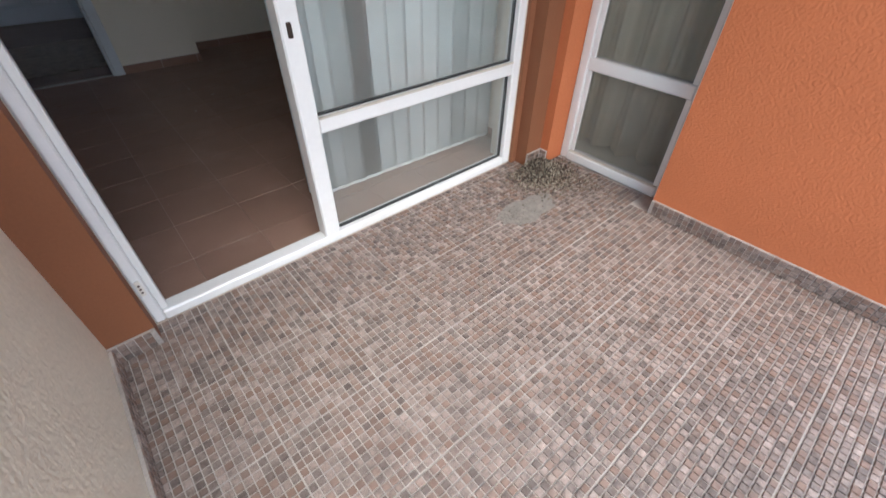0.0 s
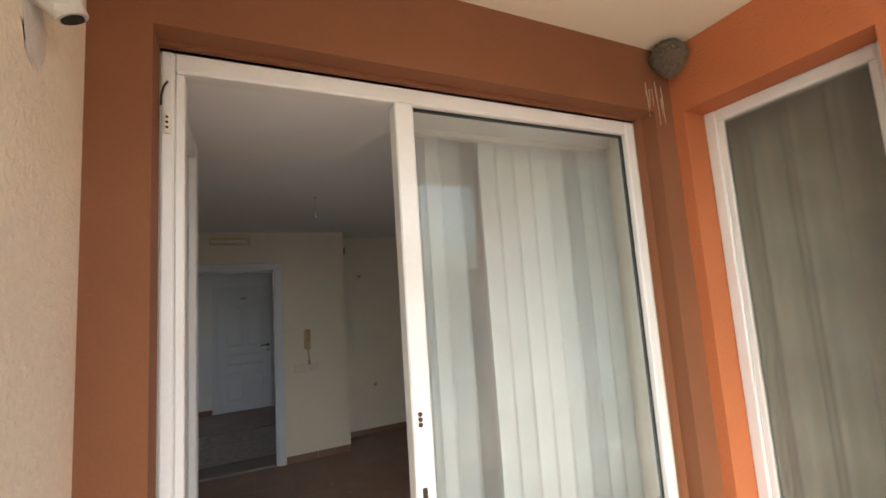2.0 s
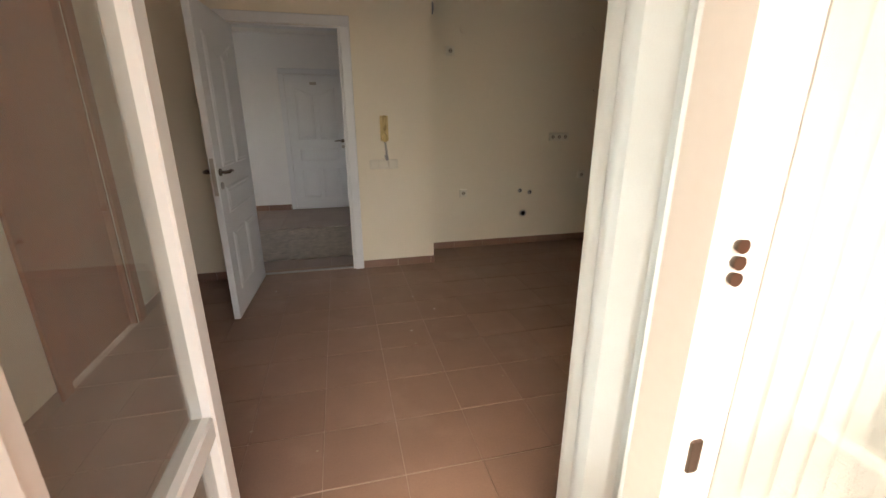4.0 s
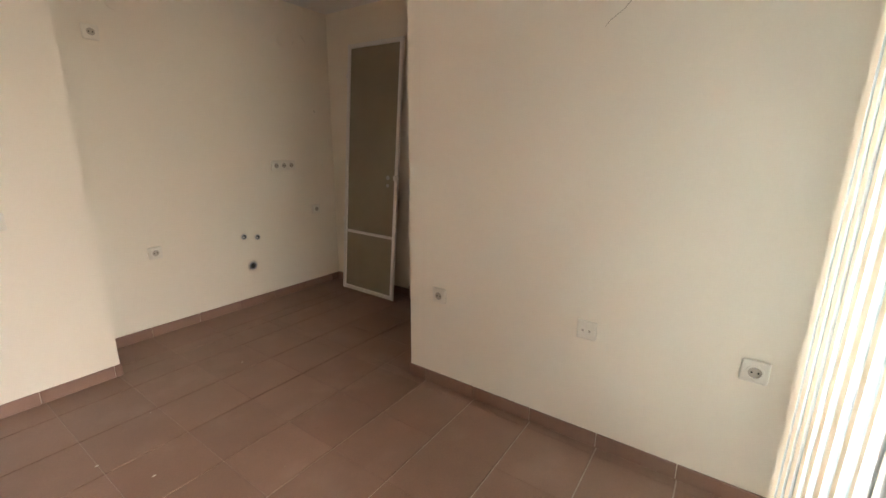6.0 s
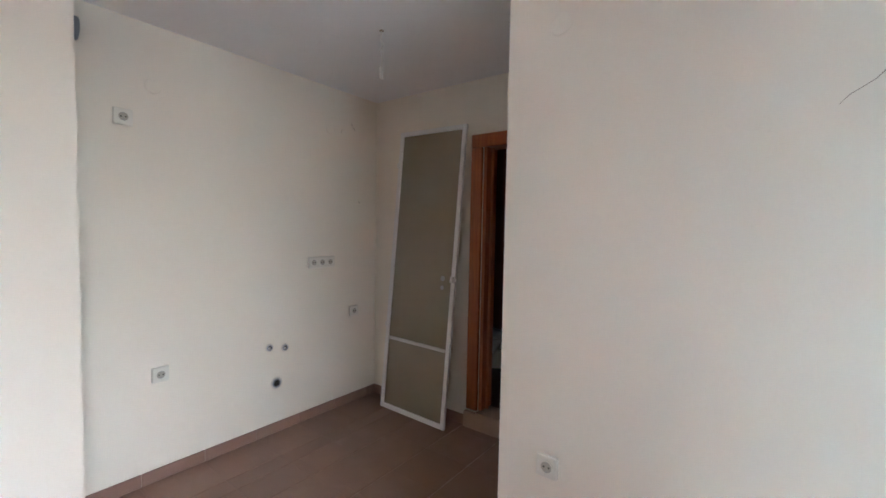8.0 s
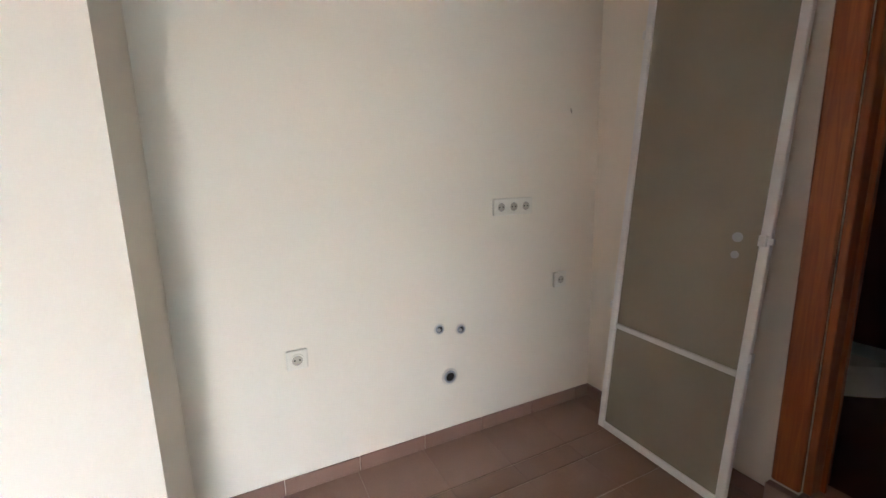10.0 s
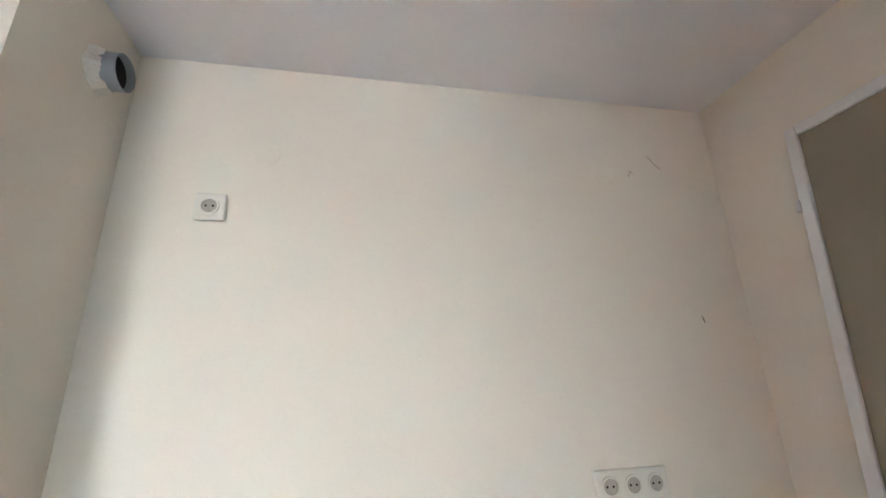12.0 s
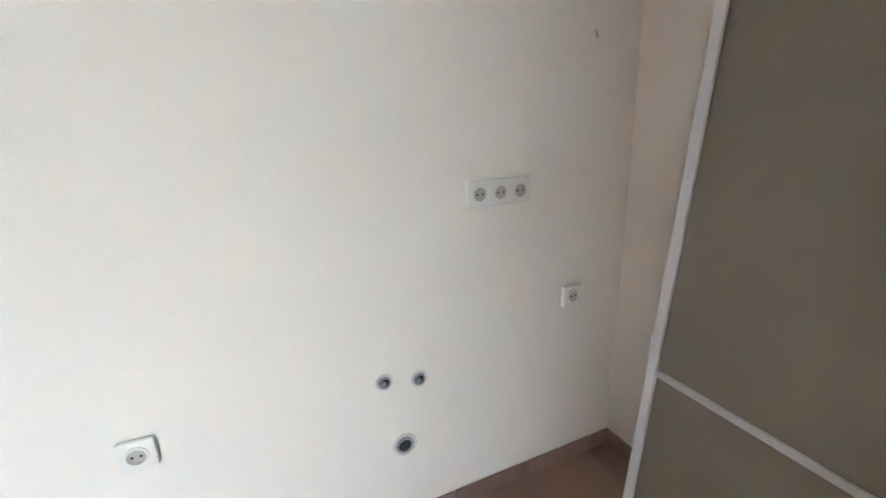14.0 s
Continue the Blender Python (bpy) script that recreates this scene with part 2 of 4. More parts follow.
# ---- building helpers ----
def box(bm, lo, hi, bevel=0.0, seg=1):
    t = bmesh.new()
    bmesh.ops.create_cube(t, size=1)
    for v in t.verts:
        v.co = Vector([lo[i] + (v.co[i] + 0.5) * (hi[i] - lo[i]) for i in range(3)])
    if bevel:
        bmesh.ops.bevel(t, geom=t.edges[:], offset=bevel, segments=seg, affect="EDGES", profile=0.6)
    join(bm, t)


def join(bm, t, m=None):
    """Adds the mesh t to bm, turned by m."""
    made = [bm.verts.new((m @ v.co) if m else v.co) for v in t.verts]
    t.verts.index_update()
    for f in t.faces:
        try:
            nf = bm.faces.new([made[v.index] for v in f.verts])
            nf.smooth = f.smooth
        except ValueError:
            pass
    t.free()


def cyl(bm, a, b, r, r2=None, n=20, caps=True, smooth=True):
    a, b = Vector(a), Vector(b)
    t = bmesh.new()
    bmesh.ops.create_cone(t, cap_ends=caps, segments=n, radius1=r, radius2=r if r2 is None else r2, depth=(b - a).length)
    for f in t.faces:
        f.smooth = smooth and len(f.verts) == 4
    join(bm, t, Matrix.Translation((a + b) / 2) @ (b - a).to_track_quat("Z", "Y").to_matrix().to_4x4())


def tube(bm, pts, r, n=8):
    """A bent rod or cord through the points."""
    pts = [Vector(p) for p in pts]
    rings = []
    for i, p in enumerate(pts):
        d = (pts[min(i + 1, len(pts) - 1)] - pts[max(i - 1, 0)]).normalized()
        q = d.to_track_quat("Z", "Y")
        rr = r[i] if isinstance(r, (list, tuple)) else r
        rings.append([bm.verts.new(p + q @ Vector((rr * math.cos(6.2832 * k / n), rr * math.sin(6.2832 * k / n), 0))) for k in range(n)])
    for u, v in zip(rings, rings[1:]):
        for k in range(n):
            bm.faces.new((u[k], u[(k + 1) % n], v[(k + 1) % n], v[k])).smooth = True
    bm.faces.new(rings[0][::-1])
    bm.faces.new(rings[-1])


def ring(bm, r_out, r_in, h, n=28):
    """A washer of height h standing on z = 0."""
    def circle(r, z):
        return [bm.verts.new((r * math.cos(6.2832 * k / n), r * math.sin(6.2832 * k / n), z)) for k in range(n)]
    o0, o1, i1, i0 = circle(r_out, 0), circle(r_out * 0.98, h), circle(r_in, h), circle(r_in, 0)
    for a, b in ((o0, o1), (o1, i1), (i1, i0)):
        for k in range(n):
            bm.faces.new((a[k], a[(k + 1) % n], b[(k + 1) % n], b[k]))


def frustum(bm, pts, z0, z1, inset):
    """A raised panel: the outline at z0, drawn in towards its middle at z1."""
    c = Vector((sum(p[0] for p in pts) / len(pts), sum(p[1] for p in pts) / len(pts)))
    lo = [bm.verts.new((p[0], p[1], z0)) for p in pts]
    hi = []
    for p in pts:
        d = Vector(p) - c
        hi.append(bm.verts.new((p[0] - math.copysign(min(inset, abs(d.x)), d.x), p[1] - math.copysign(min(inset, abs(d.y)), d.y), z1)))
    n = len(pts)
    for k in range(n):
        bm.faces.new((lo[k], lo[(k + 1) % n], hi[(k + 1) % n], hi[k]))
    bm.faces.new(hi)


def mesh_of(name, bm, material):
    me = bpy.data.meshes.new(name)
    bm.to_mesh(me)
    bm.free()
    me.materials.append(material)
    return me


def part(name, bm, material, parent, label="", m=None):
    ob = new(name, mesh_of(name, bm, material))
    ob.parent = parent
    if m is not None:
        ob.matrix_basis = m
    return tagged(ob, label)


def piece(name, me, parent, m):
    ob = new(name, me)
    ob.parent = parent
    ob.matrix_basis = m
    return ob


def thing(name, label, category, m=None, group="", kind=""):
    ob = new(name)
    ob.empty_display_size = 0.05
    if m is not None:
        ob.matrix_basis = m
    return tagged(ob, label, category, group, kind)


def slab(name, boxes, material, label, category="wall"):
    """A piece of the setting out of butted blocks."""
    bm = bmesh.new()
    for lo, hi in boxes:
        box(bm, lo, hi)
    return tagged(new(name, mesh_of(name, bm, material)), label, category, "", "structure")


def boxpart(name, lo, hi, material, parent, bevel=0.003, label=""):
    bm = bmesh.new()
    box(bm, lo, hi, bevel)
    return part(name, bm, material, parent, label)


# ---- plan: x along the facade, y into the flat, floor at z = 0 ----
H = 2.41            # room ceiling
HB = 2.76           # balcony ceiling
XL, XP, XK = -1.04, 2.163, 3.16       # left wall, partition, kitchen side wall
YI, YK, YP = 3.343, 3.75, 2.0          # intercom wall, kitchen wall, end of the partition
DW, DH = 2.005, 2.42                 # balcony door opening
XO, XB = 2.18, -0.16                  # orange wall, beige wall
YF = -2.35                            # outer edge of the balcony floor
YR = -2.0                             # balcony edge
T = 0.315                             # floor tile

slab("wall_facade_outside", [((XB, -0.10, 0), (-0.010, 0, HB)), ((2.045, -0.10, 0), (XO, 0, HB)), ((DW + 0.003, -0.022, 0), (2.045, 0, HB)), ((-0.010, -0.10, DH + 0.016), (2.045, -0.022, HB)), ((-0.010, -0.022, DH), (DW + 0.003, 0, HB))], BROWN,
     "brown painted stucco wall round the balcony door")
slab("wall_facade_inside", [((XL - 0.1, 0, 0), (-0.010, 0.16, H)), ((DW + 0.003, 0, 0), (XP, 0.16, H)), ((-0.010, 0, DH), (DW + 0.003, 0.16, H))], CREAM,
     "cream painted inner side of the window wall")
slab("wall_orange", [((XO, -0.157, 0), (2.42, 0, HB)), ((XO, -0.853, 2.425), (2.42, -0.157, HB)), ((XO, YR + 0.05, 0), (2.42, -0.853, HB))], ORANGE,
     "rough orange stucco balcony wall with a window")
# second block is unseen: a low parapet added so sky light reaches the kitchen
slab("wall_beige", [((XB - 0.15, -1.0, 0), (XB, 0, HB)), ((XB - 0.15, YF + 0.05, 0), (XB, -1.0, 0.9))], BEIGE, "rough beige stucco balcony side wall, its unseen end cut low to let sky light in")
slab("balcony_ceiling", [((XB - 0.3, YR - 0.1, HB), (2.6, 0.16, HB + 0.2)), ((XB - 0.3, YR - 0.1, HB - 0.09), (2.6, YR + 0.04, HB))], SOFFIT, "cream painted balcony ceiling slab", "ceiling")
balcony_floor = slab("balcony_floor", [((XB - 0.3, YF - 0.1, -0.22), (2.42, 0.0, -0.006))], MGROUT, "mosaic tiled balcony floor with pale dusty grout", "floor")

floor = slab("floor", [((XL - 0.1, 0.0, -0.2), (XK + 0.12, YK + 0.12, -0.0055))], GROUT, "brown ceramic tile floor with pale joints", "floor")
slab("ceiling", [((XL - 0.1, 0.0, H), (XK + 0.12, YK + 0.12, H + 0.2))], CEIL, "plain white painted room ceiling", "ceiling")
slab("wall_left", [((XL - 0.1, 0.16, 0), (XL, 1.85, H)), ((XL - 0.1, 2.62, 0), (XL, YI, H)), ((XL - 0.1, 1.85, 2.0), (XL, 2.62, H))], CREAM, "cream painted wall with a wooden door")
slab("wall_partition", [((XP, 0.0, 0), (XP + 0.12, YP, H)), ((XP + 0.12, YP - 0.12, 0), (XK + 0.12, YP, H))], CREAM, "cream painted partition wall with sockets and a crack")
slab("wall_intercom", [((XL - 0.1, YI, 0), (-0.39, YI + 0.12, H)), ((0.44, YI, 0), (1.175, YI + 0.12, H)), ((-0.39, YI, 2.0), (0.44, YI + 0.12, H)), ((1.055, YI + 0.12, 0), (1.175, YK, H))], CREAM,
     "cream painted wall with the entrance and an intercom")
slab("wall_kitchen", [((1.055, YK, 0), (XK, YK + 0.12, H))], CREAM, "cream painted kitchen wall with sockets and pipe ends")
slab("wall_bathroom_door", [((XK, 2.715, 0), (XK + 0.12, YK + 0.12, H)), ((XK, YP, 0), (XK + 0.12, 2.10, H)), ((XK, 2.10, 1.975), (XK + 0.12, 2.715, H)), ((XK, 2.10, 0), (XK + 0.12, 2.715, 0.115))], CREAM,
     "cream painted wall with the raised bathroom doorway")

# hall
HX0, HX1, HY = -2.6, 0.60, 6.2
hall_floor = slab("hall_floor", [((HX0, YK + 0.12, -0.2), (HX1 + 0.12, HY + 0.12, -0.0055)), ((HX0, YI, -0.2), (XL - 0.1, YK + 0.12, -0.0055))], GROUT, "brown tiled hall floor", "floor")
slab("hall_ceiling", [((HX0 - 0.1, YK + 0.12, H), (HX1 + 0.12, HY + 0.12, H + 0.2)), ((HX0 - 0.1, YI, H), (XL - 0.1, YK + 0.12, H + 0.2))], CEIL, "white hall ceiling", "ceiling")
slab("wall_hall_far", [((HX0, HY, 0), (HX1 + 0.12, HY + 0.12, H))], HALLW, "white hall wall with a white door")
slab("wall_hall_right", [((HX1, YI + 0.12, 0), (HX1 + 0.12, HY, H))], HALLW, "white hall side wall with a switch")
slab("wall_hall_near", [((HX0, YI, 0), (XL - 0.1, YI + 0.12, H))], HALLW, "white hall wall")
slab("wall_hall_end", [((HX0 - 0.12, YI, 0), (HX0, 4.4, H)), ((HX0 - 0.12, 5.1, 0), (HX0, HY + 0.12, H)), ((HX0 - 0.12, 4.4, 0), (HX0, 5.1, 1.1)), ((HX0 - 0.12, 4.4, 2.05), (HX0, 5.1, H))], HALLW, "white hall end wall with an open window hole")

# bathroom
BX = 4.55
slab("bathroom_floor", [((XK + 0.12, 1.5, -0.2), (BX + 0.12, 3.87, 0.118))], BATHT, "dark brown bathroom floor", "floor")
slab("bathroom_ceiling", [((XK + 0.12, 1.4, H), (BX + 0.12, 3.87, H + 0.2))], CEIL, "bathroom ceiling", "ceiling")
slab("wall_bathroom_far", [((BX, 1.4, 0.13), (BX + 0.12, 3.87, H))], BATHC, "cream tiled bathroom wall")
slab("wall_bathroom_left", [((XK + 0.12, 3.45, 0.13), (BX, 3.57, H))], BATHT, "dark brown tiled bathroom wall")
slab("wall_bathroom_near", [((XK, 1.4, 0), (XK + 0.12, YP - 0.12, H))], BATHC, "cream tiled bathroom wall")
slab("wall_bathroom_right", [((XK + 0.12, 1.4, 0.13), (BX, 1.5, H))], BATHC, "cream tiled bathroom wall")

# bedroom behind the orange wall
slab("bedroom_shell", [((2.42, YR, -0.2), (4.4, -0.12, 0)), ((2.42, YR, HB), (4.4, -0.12, HB + 0.2)), ((4.4, YR, -0.2), (4.5, -0.12, HB)), ((2.42, -0.12, -0.2), (4.5, 0.0, HB)), ((2.42, YR - 0.1, -0.2), (4.5, YR, HB))], CREAM,
     "dim cream bedroom behind the window")


# ---- balcony door and window ----
door_1 = thing("door_1", "white plastic balcony door frame with one leaf open inwards", "balcony door", kind="structure")
boxpart("jamb_step", (0.0285, 0.012, 0.0455), (0.054, 0.068, DH - 0.0705), PVC, door_1, 0.004)
boxpart("jamb", (-0.008, 0, 0), (0.028, 0.07, DH), PVC, door_1, 0.006)
boxpart("jamb", (DW - 0.055, 0, 0), (DW, 0.07, DH), PVC, door_1, 0.006)
boxpart("head", (0.0285, 0.001, DH - 0.07), (DW - 0.0555, 0.069, DH), PVC, door_1, 0.006)
boxpart("sill", (0.0285, -0.004, 0), (DW - 0.0555, 0.069, 0.045), PVC, door_1, 0.006, "white sill with grey dirt along its edge")
boxpart("mullion", (0.735, -0.006, 0.0455), (0.81, 0.068, DH - 0.0705), PVC, door_1, 0.006)
boxpart("rail", (0.8105, 0.002, 0.54), (DW - 0.0555, 0.066, 0.605), PVC, door_1, 0.006)
boxpart("rail_ledge", (0.812, -0.004, 0.601), (DW - 0.057, 0.012, 0.609), DIRTY, door_1, 0.002, "dirty brown ledge of the rail")
for z0, z1 in ((0.046, 0.539), (0.606, DH - 0.071)):
    bm = bmesh.new()
    x0, x1 = 0.811, DW - 0.056
    for lo, hi in (((x0, 0.028, z0), (x0 + 0.008, 0.044, z1)), ((x1 - 0.008, 0.028, z0), (x1, 0.044, z1)), ((x0 + 0.008, 0.028, z0), (x1 - 0.008, 0.044, z0 + 0.008)), ((x0 + 0.008, 0.028, z1 - 0.008), (x1 - 0.008, 0.044, z1))):
        box(bm, lo, hi)
    part("gasket", bm, GASKET, door_1)
    g = boxpart("pane", (x0 + 0.002, 0.033, z0 + 0.002), (x1 - 0.002, 0.039, z1 - 0.002), GLASS, door_1, 0)
    g.visible_shadow = False
for z in (2.18, 1.075, 0.19):
    bm = bmesh.new()
    box(bm, (0.002, -0.011, z - 0.035), (0.020, 0.0, z + 0.035), 0.006, 2)
    keep = part("keeper", bm, SOCK, door_1, "small worn metal keeper plate")
    for dz in (-0.016, 0.0, 0.016):
        bm = bmesh.new()
        cyl(bm, (0.011, -0.0135, z + dz), (0.011, -0.010, z + dz), 0.0042, n=10)
        part("screw", bm, BRONZE, keep)
bm = bmesh.new()
tube(bm, [(-0.006, -0.004, 2.235), (-0.004, -0.010, 2.265), (0.002, -0.012, 2.29), (0.012, -0.010, 2.31)], 0.003, 6)
part("wire_stub", bm, GASKET, door_1)
bm = bmesh.new()
box(bm, (0.757, -0.009, 0.905), (0.775, -0.0055, 0.955), 0.003)
part("lock_slot", bm, BRONZE, door_1)
for dz in (0, 0.018, 0.036):
    bm = bmesh.new()
    cyl(bm, (0.762, -0.014, 1.165 + dz), (0.762, -0.005, 1.165 + dz), 0.008, 0.006, 12)
    part("latch_pin", bm, BRONZE, door_1)
leaf = part("leaf", bmesh.new(), PVC, door_1, "open glazed leaf swung inwards")
LY0, LY1, LX = 0.075, 0.735, 0.012
for nm, lo, hi, mt in (("stile", (LX - 0.06, LY0, 0.04), (LX, LY0 + 0.075, 2.37), PVC), ("stile", (LX - 0.06, LY1 - 0.075, 0.04), (LX, LY1, 2.37), PVC),
                       ("leaf_rail", (LX - 0.058, LY0 + 0.0755, 0.04), (LX - 0.002, LY1 - 0.0755, 0.115), PVC), ("leaf_rail", (LX - 0.058, LY0 + 0.0755, 2.295), (LX - 0.002, LY1 - 0.0755, 2.37), PVC),
                       ("leaf_rail", (LX - 0.058, LY0 + 0.0755, 0.54), (LX - 0.002, LY1 - 0.0755, 0.605), PVC)):
    boxpart(nm, lo, hi, mt, leaf, 0.006)
for z0, z1 in ((0.116, 0.539), (0.606, 2.294)):
    g = boxpart("pane", (LX - 0.033, LY0 + 0.076, z0), (LX - 0.027, LY1 - 0.076, z1), GLASS, leaf, 0)
    g.visible_shadow = False

window_1 = thing("window_1", "white plastic floor-length window with a grey insect net", "window", kind="structure")
WX, W0, W1, WH = 2.325, -0.853, -0.157, 2.425
boxpart("window_frame", (WX, W0, 0.0), (WX + 0.07, W0 + 0.055, WH), PVC, window_1, 0.006)
boxpart("window_frame", (WX, W1 - 0.055, 0.0), (WX + 0.07, W1, WH), PVC, window_1, 0.006)
boxpart("window_frame", (WX + 0.001, W0 + 0.0555, WH - 0.06), (WX + 0.069, W1 - 0.0555, WH), PVC, window_1, 0.006)
boxpart("window_sill", (WX - 0.006, W0 + 0.0555, 0.0), (WX + 0.069, W1 - 0.0555, 0.055), PVC, window_1, 0.006)
boxpart("sill_ledge", (WX - 0.002, W0 + 0.058, 0.0545), (WX + 0.02, W1 - 0.058, 0.061), DIRTY, window_1, 0.002, "dirty ledge of the window sill")
boxpart("window_rail", (WX + 0.003, W0 + 0.0555, 0.545), (WX + 0.066, W1 - 0.0555, 0.612), PVC, window_1, 0.006)
for a, b, z0, z1 in ((W0 + 0.0555, W0 + 0.083, 0.0555, WH - 0.0605), (W1 - 0.083, W1 - 0.0555, 0.0555, WH - 0.0605)):
    boxpart("net_frame", (WX + 0.012, a, z0 + 0.007), (WX + 0.03, b, 0.544), PVC, window_1, 0.003)
    boxpart("net_frame", (WX + 0.012, a, 0.613), (WX + 0.03, b, z1), PVC, window_1, 0.003)
for z0, z1 in ((0.0625, 0.544), (0.613, WH - 0.061)):
    n = boxpart("insect_net", (WX + 0.019, W0 + 0.0835, z0), (WX + 0.021, W1 - 0.0835, z1), NET2, window_1, 0)
    n.visible_shadow = False
    g = boxpart("pane", (WX + 0.042, W0 + 0.056, z0), (WX + 0.048, W1 - 0.056, z1), GLASS, window_1, 0)
    g.visible_shadow = False


def hanging(bm, x0, y0, x1, y1, z0, z1, waves, amp, n=90):
    """A pleated cloth from one end to the other."""
    rows = []
    d = Vector((x1 - x0, y1 - y0)).normalized()
    for k in range(n + 1):
        u = k / n
        a = amp * (math.sin(u * waves * 6.2832) + 0.35 * math.sin(u * waves * 2.7 * 6.2832 + 1))
        x, y = x0 + (x1 - x0) * u - d.y * a, y0 + (y1 - y0) * u + d.x * a
        rows.append([bm.verts.new((x, y, z)) for z in (z0, z0 + 0.7, z1)])
    for a, b in zip(rows, rows[1:]):
        for j in range(2):
            bm.faces.new((a[j], b[j], b[j + 1], a[j + 1])).smooth = True


bm = bmesh.new()
hanging(bm, 2.55, -1.3, 2.55, -0.14, 0.05, 2.58, 7, 0.035)
curt = thing("curtain", "drawn beige curtain hanging in vertical folds behind the window", "curtain")
c1 = part("curtain_cloth", bm, CURTAIN, curt)
mod = c1.modifiers.new("thickness", "SOLIDIFY")
mod.thickness = 0.002
bm = bmesh.new()
cyl(bm, (2.55, -1.5, 2.60), (2.55, -0.12, 2.60), 0.012, n=12)
part("curtain_rod", bm, PVC, curt)

# vertical blind along the fixed glass
blind = thing("vertical_blind", "white fabric vertical blind with turned slats, hanging by the glass", "blind")
boxpart("headrail", (0.86, 0.335, H - 0.03), (2.155, 0.38, H - 0.001), PVC, blind, 0.004)
t = bmesh.new()
rows = []
for k in range(7):
    u = (k / 6 - 0.5) * 0.132
    rows.append([t.verts.new((u, 0.003 * math.cos(k / 6 * math.pi - math.pi / 2), z)) for z in (0.055, 1.2, H - 0.012)])
for a, b in zip(rows, rows[1:]):
    for j in range(2):
        t.faces.new((a[j], b[j], b[j + 1], a[j + 1])).smooth = True
bmesh.ops.solidify(t, geom=t.faces[:], thickness=0.0012)
slat_me = mesh_of("slat", t, BLIND)
t = bmesh.new()
box(t, (-0.058, -0.003, 0.040), (0.058, 0.003, 0.0545), 0.002)
weight_me = mesh_of("weight", t, PVC)
slat_places = [(0.905, -49.0), (0.935, -8.0)] + [(1.012 + k * 0.107, -7.0) for k in range(11)]
for k, (x, rz) in enumerate(slat_places):
    slat = piece("slat", slat_me, blind, pose(x, 0.372 - 0.003 * k + 0.001 * math.sin(k * 1.7), -0.02, 0, 0, rz))
    piece("weight", weight_me, slat, Matrix())

# ---- railing and the far side ----
railing = thing("balcony_railing", "pale painted iron balcony railing with upright bars", "railing")
bm = bmesh.new()
cyl(bm, (XB, YF, 1.0), (2.30, YF, 1.0), 0.022, n=16)
part("handrail", bm, RAILM, railing)
boxpart("bottom_rail", (XB, YF - 0.015, 0.09), (2.30, YF + 0.015, 0.12), RAILM, railing)
bm = bmesh.new()
cyl(bm, (0, 0, 0.12), (0, 0, 0.985), 0.008, n=8)
bar_me = mesh_of("bar", bm, RAILM)
for k in range(20):
    piece("bar", bar_me, railing, pose(XB + 0.12 + k * 0.12, YF, 0))
for x in (XB + 0.02, 1.05, 2.28):
    boxpart("post", (x - 0.02, YF - 0.02, -0.0), (x + 0.02, YF + 0.02, 0.98), RAILM, railing)

slab("ground", [((-400, -400, -3.6), (400, 400, -3.3))], BOUNCE_GROUND, "ground round the building, made pale to bounce daylight up", "ground")


def house(name, x0, x1, y, top, label):
    h = thing(name, label, "building")
    boxpart("wall", (x0, y - 9, -3.3), (x1, y, top), FARW, h, 0)
    boxpart("roof", (x0 - 0.4, y - 9.4, top + 0.01), (x1 + 0.4, y + 0.4, top + 0.4), ROOF, h, 0.05)
    n = int((x1 - x0) / 3)
    for i in range(n):
        for z in (-2.4, 0.4):
            x = x0 + 1.0 + i * 3
            if z + 1.7 < top:
                w = boxpart("window", (x, y + 0.005, z), (x + 1.3, y + 0.05, z + 1.5), PVC, h, 0.01)
                boxpart("pane", (x + 0.08, y + 0.045, z + 0.08), (x + 1.22, y + 0.055, z + 1.42), GASKET, w, 0)
                boxpart("balcony", (x - 0.3, y + 0.01, z - 0.35), (x + 1.6, y + 1.0, z - 0.15), CONC, h, 0.01)
    return h


house("apartment_building", -6, 30, -22, 2.7, "low salmon-walled apartment building across the yard")

